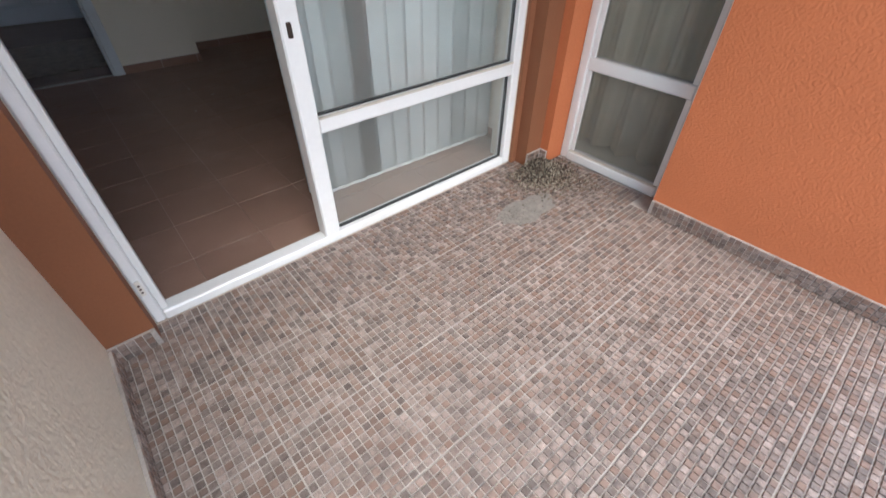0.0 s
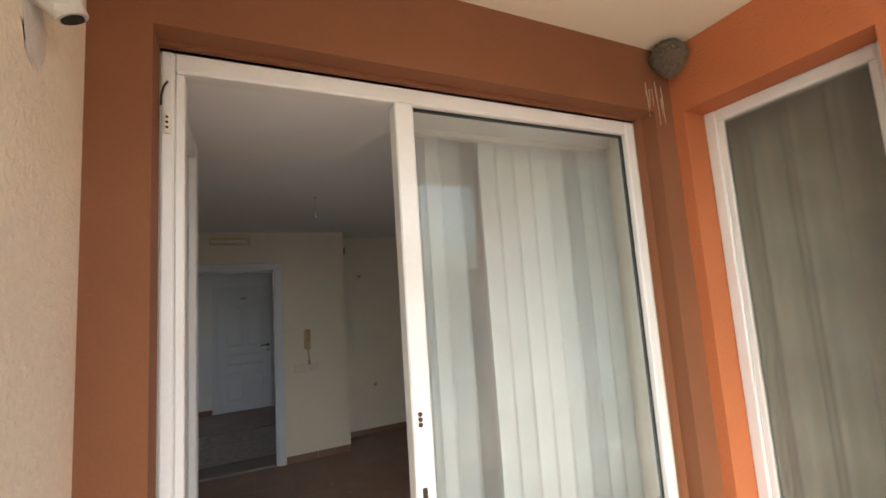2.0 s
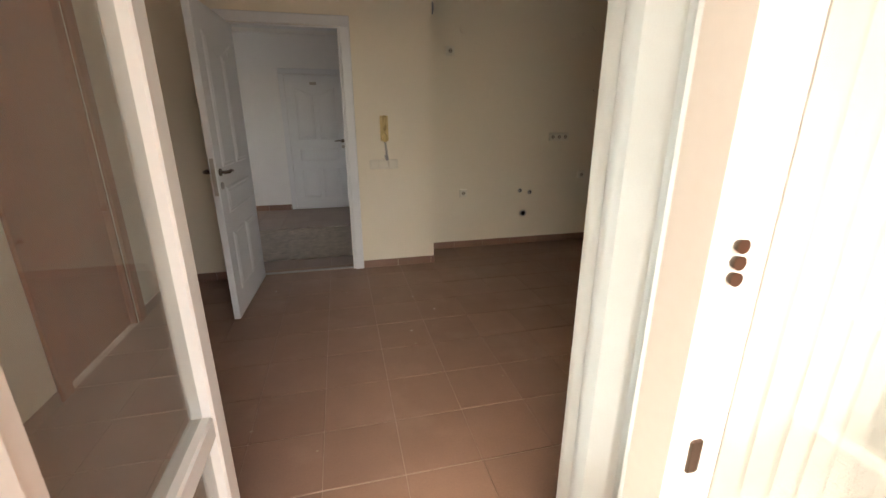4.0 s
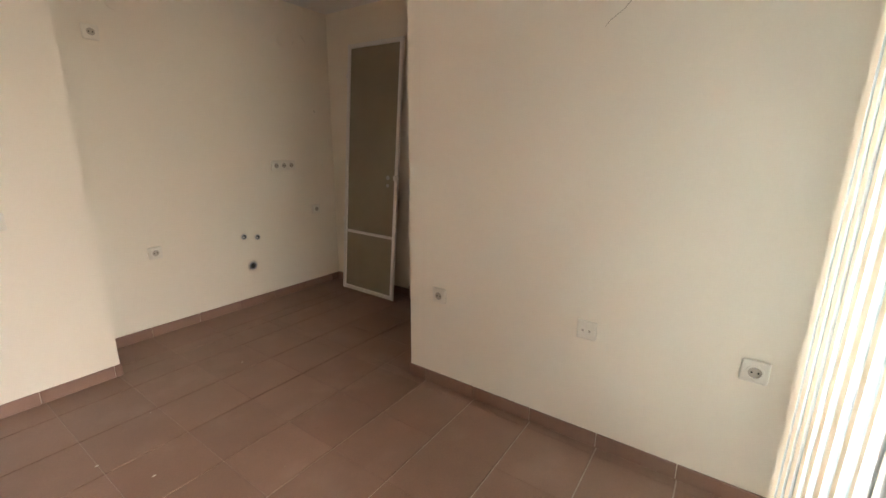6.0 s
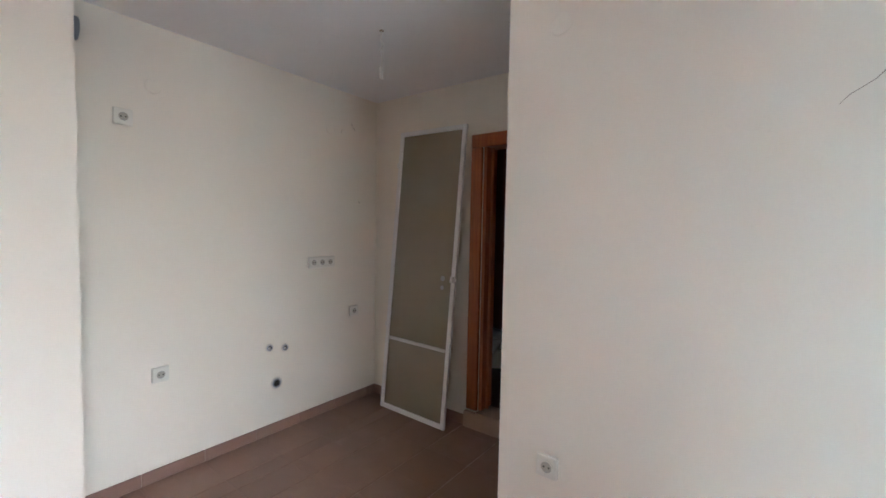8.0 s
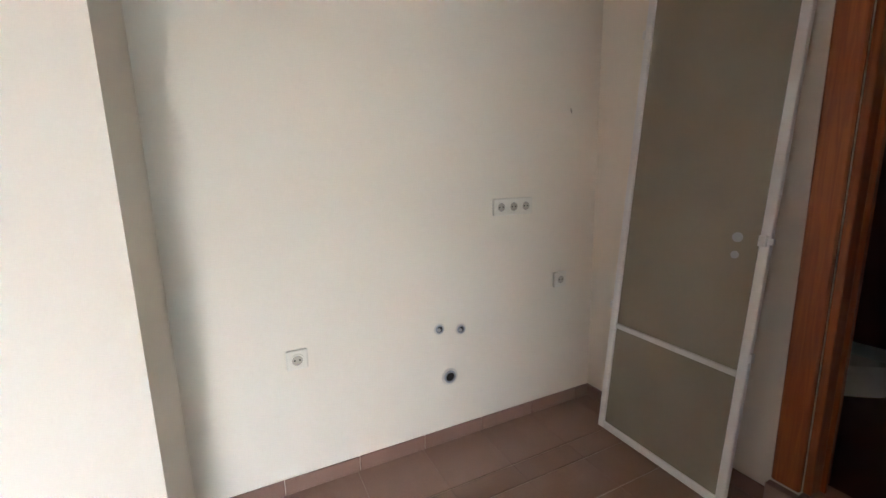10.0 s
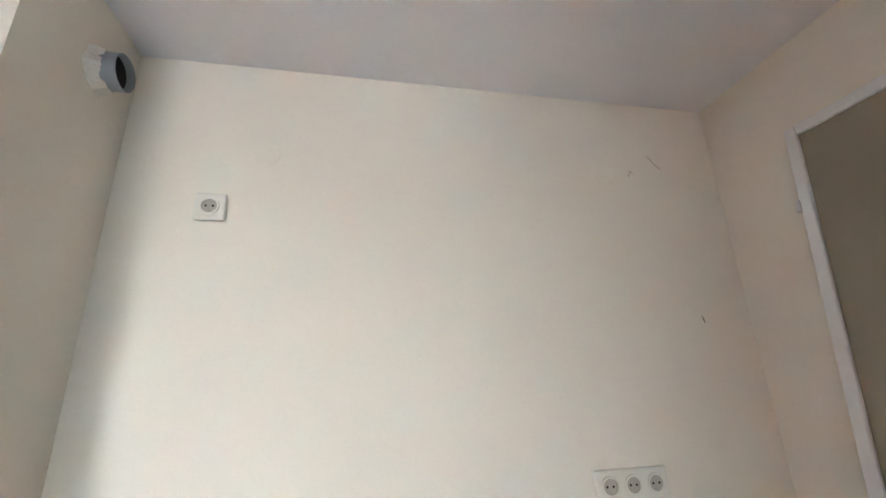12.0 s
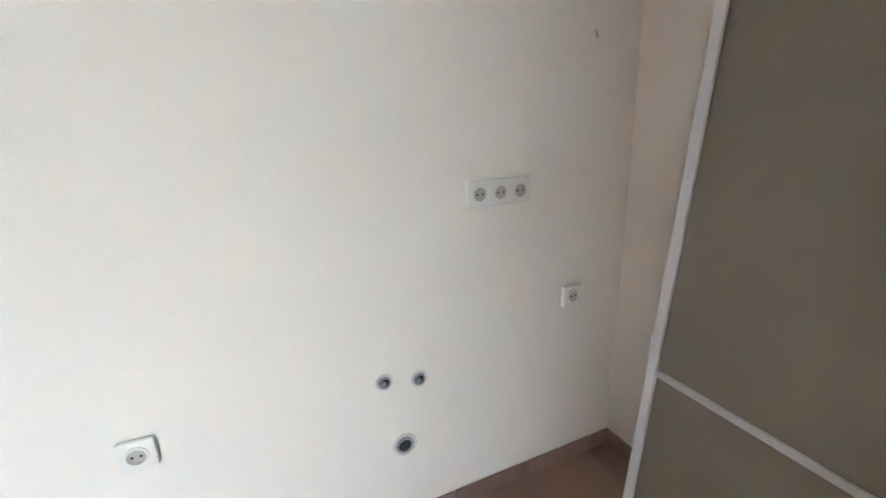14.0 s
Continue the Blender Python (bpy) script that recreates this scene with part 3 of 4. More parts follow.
# ---- doors ----
def leaf_door(root, w, h, t):
    """A white panelled leaf: local x along its width from the hinge, y its thickness, z up."""
    bm = bmesh.new()
    box(bm, (0, -t / 2, 0.008), (w, t / 2, h), 0.003)
    slab_part = part("leaf", bm, DOORW, root)
    cx, g = w / 2, 0.05
    def arch(x0, x1, z0, z1, rise):
        pts = [(x0, z0), (x1, z0)]
        for k in range(9):
            u = k / 8
            pts.append((x1 + (x0 - x1) * u, z1 + rise * (u if x0 < cx - 0.1 else 1 - u)))
        return pts
    shapes = [arch(0.12, cx - g / 2 - 0.005, 1.02, h - 0.26, 0.10), arch(cx + g / 2 + 0.005, w - 0.12, 1.02, h - 0.26, 0.10),
              [(0.12, 0.72), (w - 0.12, 0.72), (w - 0.12, 0.90), (0.12, 0.90)],
              [(0.12, 0.18), (cx - g / 2, 0.18), (cx - g / 2, 0.60), (0.12, 0.60)], [(cx + g / 2, 0.18), (w - 0.12, 0.18), (w - 0.12, 0.60), (cx + g / 2, 0.60)]]
    for pts in shapes:
        for side in (1, -1):
            bm = bmesh.new()
            frustum(bm, pts, 0.0, 0.009, 0.014)
            c = [sum(p[i] for p in pts) / len(pts) for i in (0, 1)]
            inner = [(p[0] + math.copysign(min(0.024, abs(c[0] - p[0])), c[0] - p[0]), p[1] + math.copysign(min(0.024, abs(c[1] - p[1])), c[1] - p[1])) for p in pts]
            frustum(bm, inner, 0.0088, 0.013, 0.012)
            for v in bm.verts:
                v.co = Vector((v.co.x, side * (t / 2 + v.co.z - 0.001), v.co.y))
            bmesh.ops.recalc_face_normals(bm, faces=bm.faces[:])
            part("panel", bm, DOORW, slab_part)
    return slab_part


def lever(root, x, z, y, side, way):
    """A lever handle with its rose and a keyhole plate below."""
    hd = part("handle", bmesh.new(), BRONZE, root, "dark bronze lever handle")
    bm = bmesh.new()
    cyl(bm, (x, y, z), (x, y + side * 0.008, z), 0.025, 0.023, 20)
    part("rose", bm, BRONZE, hd)
    bm = bmesh.new()
    tube(bm, [(x, y, z), (x, y + side * 0.035, z), (x + way * 0.012, y + side * 0.05, z), (x + way * 0.06, y + side * 0.052, z + 0.004), (x + way * 0.115, y + side * 0.048, z - 0.004)], [0.010, 0.010, 0.011, 0.010, 0.007], 10)
    part("lever", bm, BRONZE, hd)
    bm = bmesh.new()
    cyl(bm, (x, y, z - 0.085), (x, y + side * 0.008, z - 0.085), 0.024, 0.022, 20)
    part("keyhole_plate", bm, STEEL, hd)


def casing(root, x0, x1, top, y, w, mt, deep=0.02, z0=0.0):
    """Door trim round an opening in a wall across y, standing out towards -y."""
    boxpart("casing", (x0 - w, y - deep, z0), (x0, y - 0.001, top), mt, root, 0.005)
    boxpart("casing", (x1, y - deep, z0), (x1 + w, y - 0.001, top), mt, root, 0.005)
    boxpart("casing", (x0 - w, y - deep, top + 0.0005), (x1 + w, y - 0.001, top + w), mt, root, 0.005)


door_2 = thing("door_2", "white panelled entrance door standing open into the room", "door", kind="structure")
casing(door_2, -0.375, 0.44, 2.0, YI, 0.075, DOORW)
boxpart("jamb", (-0.39, YI, 0), (-0.372, YI + 0.12, 1.985), DOORW, door_2)
boxpart("jamb", (0.422, YI, 0), (0.44, YI + 0.12, 1.985), DOORW, door_2)
boxpart("jamb", (-0.39, YI, 1.9855), (0.44, YI + 0.12, 2.0), DOORW, door_2)
boxpart("threshold", (-0.372, YI + 0.02, -0.004), (0.422, YI + 0.055, 0.008), STEEL, door_2, 0.002, "pale metal threshold strip")
open_leaf = part("door_leaf", bmesh.new(), DOORW, door_2, "white moulded leaf open at a right angle", pose(-0.355, YI - 0.02, 0, 0, 0, -92.5))
leaf_door(open_leaf, 0.83, 1.98, 0.042)
lever(open_leaf, 0.775, 1.0, 0.021, 1, -1)
lever(open_leaf, 0.775, 1.0, -0.021, -1, -1)
bm = bmesh.new()
box(bm, (0.829, -0.011, 0.86), (0.8325, 0.011, 1.09), 0.001)
part("lock_plate", bm, STEEL, open_leaf, "narrow steel lock plate on the edge")

door_3 = thing("door_3", "closed white panelled door at the end of the hall", "door", kind="structure")
casing(door_3, -0.305, 0.485, 1.90, HY, 0.075, DOORW)
far_leaf = part("door_leaf", bmesh.new(), DOORW, door_3, "", pose(-0.30, HY - 0.022, 0))
leaf_door(far_leaf, 0.78, 1.89, 0.04)
lever(far_leaf, 0.73, 1.0, -0.02, -1, -1)
bm = bmesh.new()
box(bm, (0.33, -0.026, 1.765), (0.42, -0.0195, 1.80), 0.003)
part("number_plate", bm, STEEL, far_leaf, "small grey number plate")

door_4 = thing("door_4", "brown wooden door with orange-brown frame in the side wall", "door", pose(XL, 0, 0, 0, 0, 0), kind="structure")
for lo, hi in (((0.0, 2.62, 0), (0.02, 2.71, 2.0)), ((0.0, 1.76, 0), (0.02, 1.85, 2.0)), ((0.0, 1.76, 2.0005), (0.02, 2.71, 2.09))):
    boxpart("casing", lo, hi, WOOD, door_4, 0.005)
for lo, hi in (((-0.1, 2.60, 0), (-0.0005, 2.62, 1.98)), ((-0.1, 1.85, 0), (-0.0005, 1.87, 1.98)), ((-0.1, 1.85, 1.9805), (-0.0005, 2.62, 2.0))):
    boxpart("jamb", lo, hi, WOOD, door_4, 0.003)
boxpart("door_leaf", (-0.075, 1.872, 0.006), (-0.035, 2.598, 1.978), WOOD, door_4, 0.004)

door_5 = thing("door_5", "orange-brown wooden bathroom door frame above a raised step", "door frame", pose(XK, 0, 0), kind="structure")
for lo, hi in (((-0.022, 2.715, 0.128), (-0.001, 2.805, 1.946)), ((-0.022, 2.012, 0.128), (-0.001, 2.10, 1.946)), ((-0.022, 2.012, 1.9465), (-0.001, 2.805, 2.036))):
    boxpart("casing", lo, hi, WOOD, door_5, 0.006)
for lo, hi in (((0.0, 2.69, 0.128), (0.14, 2.715, 1.95)), ((0.0, 2.10, 0.128), (0.14, 2.125, 1.95)), ((0.0, 2.10, 1.9505), (0.14, 2.715, 1.975))):
    boxpart("jamb", lo, hi, WOOD, door_5, 0.003)
for lo, hi in (((0.06, 2.673, 0.128), (0.075, 2.6895, 1.95)), ((0.06, 2.1255, 0.128), (0.075, 2.142, 1.95))):
    boxpart("door_stop", lo, hi, WOOD, door_5, 0.002)

# ---- sockets and switches ----
def socket_plate(n, small=1.0):
    """n sockets on one plate, facing local -y, the wall at y = 0."""
    w = 0.082 + 0.071 * (n - 1)
    bm = bmesh.new()
    box(bm, (-w / 2, -0.018, -0.041), (w / 2, -0.0005, 0.041), 0.007, 2)
    root_me = bm
    return root_me, w


def socket(label, m, n=1, group="", kind="socket"):
    s = thing("wall_socket" if kind == "socket" else "light_switch", label, "socket" if kind == "socket" else "switch", m, group)
    bm, w = socket_plate(n)
    part("plate", bm, SOCK, s)
    for k in range(n):
        x = -w / 2 + 0.041 + 0.071 * k
        if kind == "socket":
            bm = bmesh.new()
            ring(bm, 0.0265, 0.0205, 0.0035)
            part("collar", bm, SOCK, s, "", pose(x, -0.0178, 0, 90))
            bm = bmesh.new()
            cyl(bm, (x, -0.0192, 0), (x, -0.0181, 0), 0.0203, n=28)
            well = part("well", bm, SOCKD, s, "shaded round socket well")
            for dx in (-0.0095, 0.0095):
                bm = bmesh.new()
                cyl(bm, (x + dx, -0.0199, 0), (x + dx, -0.0191, 0), 0.0034, n=12)
                part("pin_hole", bm, BLACK, well)
            for dz in (-0.0175, 0.0175):
                bm = bmesh.new()
                box(bm, (x - 0.003, -0.0210, dz - 0.003), (x + 0.003, -0.019, dz + 0.003), 0.0006)
                part("earth_clip", bm, STEEL, well)
        elif kind == "switch":
            bm = bmesh.new()
            box(bm, (x - 0.029, -0.0235, -0.029), (x + 0.029, -0.0178, 0.029), 0.003, 2)
            for v in bm.verts:
                if v.co.y < -0.020:
                    v.co.y += 0.03 * v.co.z
            part("rocker", bm, SOCK, s)
        else:
            for dx in (-0.014, 0.014):
                bm = bmesh.new()
                box(bm, (x + dx - 0.009, -0.0205, -0.013), (x + dx + 0.009, -0.0178, 0.013), 0.0012)
                jack = part("jack", bm, SOCK, s)
                bm = bmesh.new()
                box(bm, (x + dx - 0.0045, -0.0212, -0.005), (x + dx + 0.0045, -0.0204, 0.005), 0.0004)
                part("jack_hole", bm, SOCKD, jack)
    return s


KG = "sockets on the kitchen wall"
socket("ivory plastic wall socket high on the kitchen wall", pose(1.434, YK, 1.914), 1, KG)
socket("ivory plastic wall socket low on the kitchen wall", pose(1.579, YK, 0.582), 1, KG)
socket("ivory triple socket plate on the kitchen wall", pose(2.613, YK, 1.132), 3, KG)
socket("small ivory wall socket near the kitchen corner", pose(2.918, YK, 0.731), 1, KG)
PG = "sockets on the partition wall"
socket("ivory plastic wall socket low on the partition", pose(XP, 1.794, 0.531, 0, 0, -90), 1, PG)
socket("ivory double outlet for aerial and telephone on the partition", pose(XP, 1.028, 0.543, 0, 0, -90), 1, PG, "jack")
socket("ivory plastic wall socket on the partition beside the blind", pose(XP, 0.452, 0.543, 0, 0, -90), 1, PG)
SG = "switches under the intercom"
for x in (0.657, 0.736, 0.818):
    socket("ivory square light switch under the intercom", pose(x, YI, 0.94), 1, SG, "switch")
socket("white light switch on the hall side wall", pose(HX1, 5.3, 1.1, 0, 0, -90), 1, "", "switch")


def blank(label, m):
    b = thing("blank_cover", label, "junction cover", m)
    bm = bmesh.new()
    cyl(bm, (0, 0, 0), (0, -0.0016, 0), 0.037, 0.036, 32)
    part("disc", bm, CREAM, b)
    bm = bmesh.new()
    ring(bm, 0.0395, 0.0372, 0.0012, 32)
    part("rim", bm, CREAM, b, "", pose(0, -0.0003, 0, 90))
    return b


blank("round painted junction cover on the kitchen wall", pose(1.568, YK, 2.10))
blank("round painted junction cover on the kitchen wall", pose(2.694, YK, 2.11))
blank("round painted junction cover on the partition", pose(XP, 1.80, 2.115, 0, 0, -90))

# ---- intercom ----
ic = thing("intercom_phone", "yellowed plastic intercom handset on the wall with a grey coiled cord", "intercom", pose(0.752, YI, 1.235))
bm = bmesh.new()
box(bm, (-0.034, -0.022, -0.10), (0.034, -0.0005, 0.105), 0.007, 2)
part("base", bm, YELLOW, ic)
bm = bmesh.new()
tube(bm, [(0, -0.030, -0.098), (0, -0.038, -0.085), (0, -0.044, -0.05), (0, -0.047, 0.0), (0, -0.044, 0.05), (0, -0.038, 0.087), (0, -0.030, 0.10)], [0.018, 0.022, 0.019, 0.016, 0.018, 0.022, 0.018], 14)
part("handset", bm, YELLOW, ic)
pts = []
for k in range(150):
    u = k / 149
    a = u * 6.2832 * 18
    pts.append((0.002 + 0.014 * math.sin(u * 3.14) + 0.008 * math.cos(a), -0.022 + 0.008 * math.sin(a), -0.10 - 0.19 * math.sin(u * 2.2) * (1 - 0.25 * u)))
bm = bmesh.new()
tube(bm, pts, 0.0036, 6)
part("coiled_cord", bm, CORDG, ic, "grey coiled cord hanging in a loop")

lamp = thing("emergency_light", "beige box-shaped emergency light above the entrance", "wall lamp", pose(0.018, YI, 2.305))
bm = bmesh.new()
box(bm, (-0.185, -0.055, -0.03), (0.185, -0.0005, 0.035), 0.008, 2)
part("housing", bm, YELLOW, lamp)
bm = bmesh.new()
box(bm, (-0.17, -0.062, -0.022), (0.17, -0.054, 0.012), 0.004, 2)
part("diffuser", bm, SOCK, lamp)
bm = bmesh.new()
box(bm, (0.05, -0.05, -0.038), (0.17, -0.012, -0.0295), 0.002)
part("bottom_cap", bm, SOCK, lamp)

# ---- kitchen wall fittings ----
def pipe_end(name, label, x, z, r, depth=0.02):
    p = thing(name, label, "pipe end", pose(x, YK, z))
    bm = bmesh.new()
    ring(bm, r * 1.35, r, 0.003, 24)
    part("rough_edge", bm, PLASTER, p, "", pose(0, -0.0002, 0, 90))
    bm = bmesh.new()
    ring(bm, r * 0.98, r * 0.72, 0.008, 24)
    part("collar", bm, GREYP, p, "grey pipe collar", pose(0, 0.0, 0, 90))
    bm = bmesh.new()
    cyl(bm, (0, -0.004, 0), (0, -0.001, 0), r * 0.72, n=20)
    part("hole", bm, BLACK, p)
    if r < 0.025:
        bm = bmesh.new()
        cyl(bm, (-r * 0.2, -0.009, -r * 0.1), (-r * 0.2, -0.003, -r * 0.1), r * 0.42, n=16)
        part("pipe_plug", bm, STEEL, p, "grey metal pipe inside the hole")
    return p


pipe_end("water_pipe_end", "open water pipe end in the kitchen wall", 2.210, 0.584, 0.020)
pipe_end("water_pipe_end", "open water pipe end in the kitchen wall", 2.323, 0.563, 0.020)
pipe_end("drain_pipe_end", "open grey drain pipe end in the kitchen wall", 2.26, 0.335, 0.031)

vent = thing("vent_pipe", "grey plaster-smeared vent pipe stub sticking out high up", "pipe", pose(1.175, 3.595, 2.222, 0, 0, 0))
bm = bmesh.new()
n = 28
prof = [(0.0005, 0.050), (0.02, 0.049), (0.060, 0.049), (0.062, 0.047), (0.060, 0.045), (0.0007, 0.045)]
rings = [[bm.verts.new((x, r * math.cos(6.2832 * k / n), r * math.sin(6.2832 * k / n))) for k in range(n)] for x, r in prof]
for a, b in zip(rings, rings[1:]):
    for k in range(n):
        bm.faces.new((a[k], b[k], b[(k + 1) % n], a[(k + 1) % n])).smooth = True
part("sleeve", bm, GREYP, vent)
bm = bmesh.new()
cyl(bm, (0.038, 0, 0), (0.041, 0, 0), 0.0449, n=n)
part("dark_inside", bm, BLACK, vent)
bm = bmesh.new()
n2 = 30
ra = [[bm.verts.new((x, (r + 0.012 * noise.noise((k * 0.7, x * 9, 2))) * math.cos(6.2832 * k / n2), (r + 0.012 * noise.noise((k * 0.7, x * 9, 2))) * math.sin(6.2832 * k / n2))) for k in range(n2)] for x, r in ((0.0006, 0.064), (0.012, 0.057), (0.032, 0.050))]
for a, b in zip(ra, ra[1:]):
    for k in range(n2):
        bm.faces.new((a[k], b[k], b[(k + 1) % n2], a[(k + 1) % n2]))
part("plaster_smear", bm, PLASTER, vent, "rough white plaster round the pipe")

# ---- leaning insect screen ----
SW, SH = 0.615, 2.12
lean = math.degrees(math.atan2(0.158, 2.11))
screen = thing("insect_screen_door", "white-framed insect screen leaning against the kitchen side wall", "screen door", Matrix.Translation((2.981, 2.872, 0.003)) @ Matrix.Rotation(radians(0.9), 4, "X") @ Matrix.Rotation(radians(lean), 4, "Y"))
for nm, lo, hi in (("side_bar", (-0.011, 0, 0), (0.011, 0.034, SH)), ("side_bar", (-0.011, SW - 0.034, 0), (0.011, SW, SH)), ("top_bar", (-0.0105, 0.0345, SH - 0.034), (0.0105, SW - 0.0345, SH)),
                   ("bottom_bar", (-0.0105, 0.0345, 0), (0.0105, SW - 0.0345, 0.034)), ("cross_bar", (-0.0095, 0.0345, 0.528), (0.009, SW - 0.0345, 0.552))):
    boxpart(nm, lo, hi, RAILM if nm == "cross_bar" else PVC, screen, 0.003)
for z0, z1 in ((0.0345, 0.5275), (0.5525, SH - 0.0345)):
    n = boxpart("insect_net", (-0.0006, 0.0345, z0), (0.0006, SW - 0.0345, z1), NET, screen, 0)
bm = bmesh.new()
box(bm, (-0.030, 0.006, 1.02), (-0.0112, 0.030, 1.06), 0.004, 2)
box(bm, (-0.020, -0.016, 1.028), (-0.012, 0.006, 1.052), 0.002)
part("latch", bm, PVC, screen, "small white latch")
for z in (0.62, 1.85):
    boxpart("clip", (-0.016, SW - 0.004, z), (0.006, SW + 0.009, z + 0.035), PVC, screen, 0.002)
boxpart("clip", (-0.016, -0.009, 0.60), (0.006, 0.003, 0.635), PVC, screen, 0.002)
for z, r in ((1.04, 0.018), (0.975, 0.014)):
    bm = bmesh.new()
    cyl(bm, (-0.004, 0.11, z), (-0.001, 0.11, z), r, n=18)
    part("net_patch", bm, CORDG, screen, "grey round patch on the net")

# ---- ceiling wires ----
def wire_drop(x, y, length, seed):
    w = thing("ceiling_wire", "bare white lamp wires hanging from the ceiling", "wire", pose(x, y, H))
    rnd = random.Random(seed)
    bm = bmesh.new()
    cyl(bm, (0, 0, -0.004), (0, 0, -0.0005), 0.012, 0.010, 14)
    part("hole_cover", bm, PENCIL, w)
    for k in range(2):
        pts = [(0, 0, -0.003)]
        for i in range(1, 9):
            pts.append((0.012 * (k - 0.5) * i / 8 + rnd.uniform(-0.008, 0.008), rnd.uniform(-0.008, 0.008), -length * (1 - 0.12 * k) * i / 8))
        bm = bmesh.new()
        tube(bm, pts, 0.0028, 6)
        part("wire", bm, CORD, w)
    bm = bmesh.new()
    box(bm, (-0.010, -0.007, -length - 0.03), (0.010, 0.007, -length * 0.86), 0.003)
    part("terminal", bm, CORD, w, "white wire connector")


wire_drop(2.284, 2.812, 0.22, 3)
wire_drop(0.67, 1.75, 0.13, 5)

# ---- marks on the walls ----
def scratch(label, pts, r):
    bm = bmesh.new()
    tube(bm, pts, r, 5)
    return tagged(new("wall_crack", mesh_of("wall_crack", bm, PENCIL)), label, "crack")


cr = [(1.055, 1.745), (1.03, 1.775), (0.985, 1.805), (0.955, 1.84), (0.935, 1.878), (0.91, 1.908), (0.875, 1.928), (0.845, 1.945)]
scratch("thin curved dark crack in the partition plaster", [(XP + 0.0008, y + 0.024, z - 0.034) for y, z in cr], [0.0008, 0.0014, 0.0016, 0.0021, 0.0026, 0.0028, 0.0025, 0.0014])
scratch("thin dark crack in the partition plaster", [(XP + 0.0008, y + 0.024, z - 0.034) for y, z in ((0.83, 1.955), (0.80, 1.968), (0.775, 1.972), (0.735, 1.995))], [0.0025, 0.003, 0.0014, 0.0007])
scratch("faint hairline crack in the partition plaster", [(XP + 0.0004, y + 0.024, z - 0.034) for y, z in ((0.93, 1.965), (0.905, 1.94), (0.885, 1.932))], [0.0008, 0.0014, 0.001])
scratch("small dark scuff on the kitchen wall", [(2.968, YK - 0.0006, 1.603), (2.972, YK - 0.0006, 1.589), (2.976, YK - 0.0006, 1.577)], [0.001, 0.0028, 0.001])
scratch("faint pencil line on the kitchen wall", [(2.885, YK - 0.0004, 2.19), (2.905, YK - 0.0004, 2.16), (2.93, YK - 0.0004, 2.14)], 0.001)
scratch("faint pencil tick on the kitchen wall", [(2.79, YK - 0.0004, 2.10), (2.80, YK - 0.0004, 2.125), (2.81, YK - 0.0004, 2.115)], 0.001)

# ---- hall carpet ----
bm = bmesh.new()
nx, ny = 60, 30
grid = [[bm.verts.new((-1.6 + 2.15 * i / nx + 0.012 * noise.noise((j * 0.4, i * 0.01, 5)), 3.72 + 1.25 * j / ny + 0.02 * noise.noise((i * 0.3, j * 0.02, 1)), 0.006 + 0.004 * noise.noise((i * 0.5, j * 0.5, 0)))) for j in range(ny + 1)] for i in range(nx + 1)]
for i in range(nx):
    for j in range(ny):
        bm.faces.new((grid[i][j], grid[i + 1][j], grid[i + 1][j + 1], grid[i][j + 1])).smooth = True
bmesh.ops.solidify(bm, geom=bm.faces[:], thickness=-0.005)
tagged(new("hall_carpet", mesh_of("hall_carpet", bm, CARPET)), "pale speckled grey-beige carpet lying on the hall floor", "carpet")

# ---- bathroom things ----
van = thing("vanity_unit", "white bathroom vanity cabinet with ceramic basin on legs", "vanity", pose(4.15, 2.02, 0.118))
boxpart("cabinet_body", (0.012, 0, 0.30), (0.395, 0.57, 0.78), DOORW, van, 0.004)
for y0 in (0.004, 0.288):
    d = boxpart("cabinet_door", (-0.006, y0, 0.304), (0.0115, y0 + 0.278, 0.72), DOORW, van, 0.004)
    yh = y0 + (0.25 if y0 < 0.1 else 0.03)
    bm = bmesh.new()
    tube(bm, [(-0.006, yh, 0.58), (-0.025, yh, 0.58), (-0.025, yh, 0.66), (-0.006, yh, 0.66)], 0.005, 8)
    part("handle", bm, STEEL, d)
for x in (0.05, 0.35):
    for y in (0.04, 0.53):
        bm = bmesh.new()
        cyl(bm, (x, y, 0), (x, y, 0.30), 0.014, n=12)
        part("leg", bm, STEEL, van)
bm = bmesh.new()
n = 36
prof = [(1.0, 0.78), (1.03, 0.83), (1.0, 0.84), (0.86, 0.835), (0.6, 0.76), (0.15, 0.73)]
rings = [[bm.verts.new((0.19 + 0.23 * s * math.copysign(abs(math.cos(6.2832 * k / n)) ** 0.6, math.cos(6.2832 * k / n)), 0.285 + 0.30 * s * math.copysign(abs(math.sin(6.2832 * k / n)) ** 0.6, math.sin(6.2832 * k / n)), z)) for k in range(n)] for s, z in prof]
for a, b in zip(rings, rings[1:]):
    for k in range(n):
        bm.faces.new((a[k], a[(k + 1) % n], b[(k + 1) % n], b[k])).smooth = True
bm.faces.new(rings[-1])
part("basin", bm, CERAMIC, van, "glossy white ceramic basin")
bm = bmesh.new()
tube(bm, [(0.34, 0.285, 0.83), (0.34, 0.285, 0.92), (0.31, 0.285, 0.95), (0.24, 0.285, 0.93)], 0.012, 10)
part("tap", bm, STEEL, van, "chrome tap")
boxpart("splash_panel", (0.385, 0.01, 0.845), (0.3945, 0.56, 1.02), DOORW, van, 0.003)

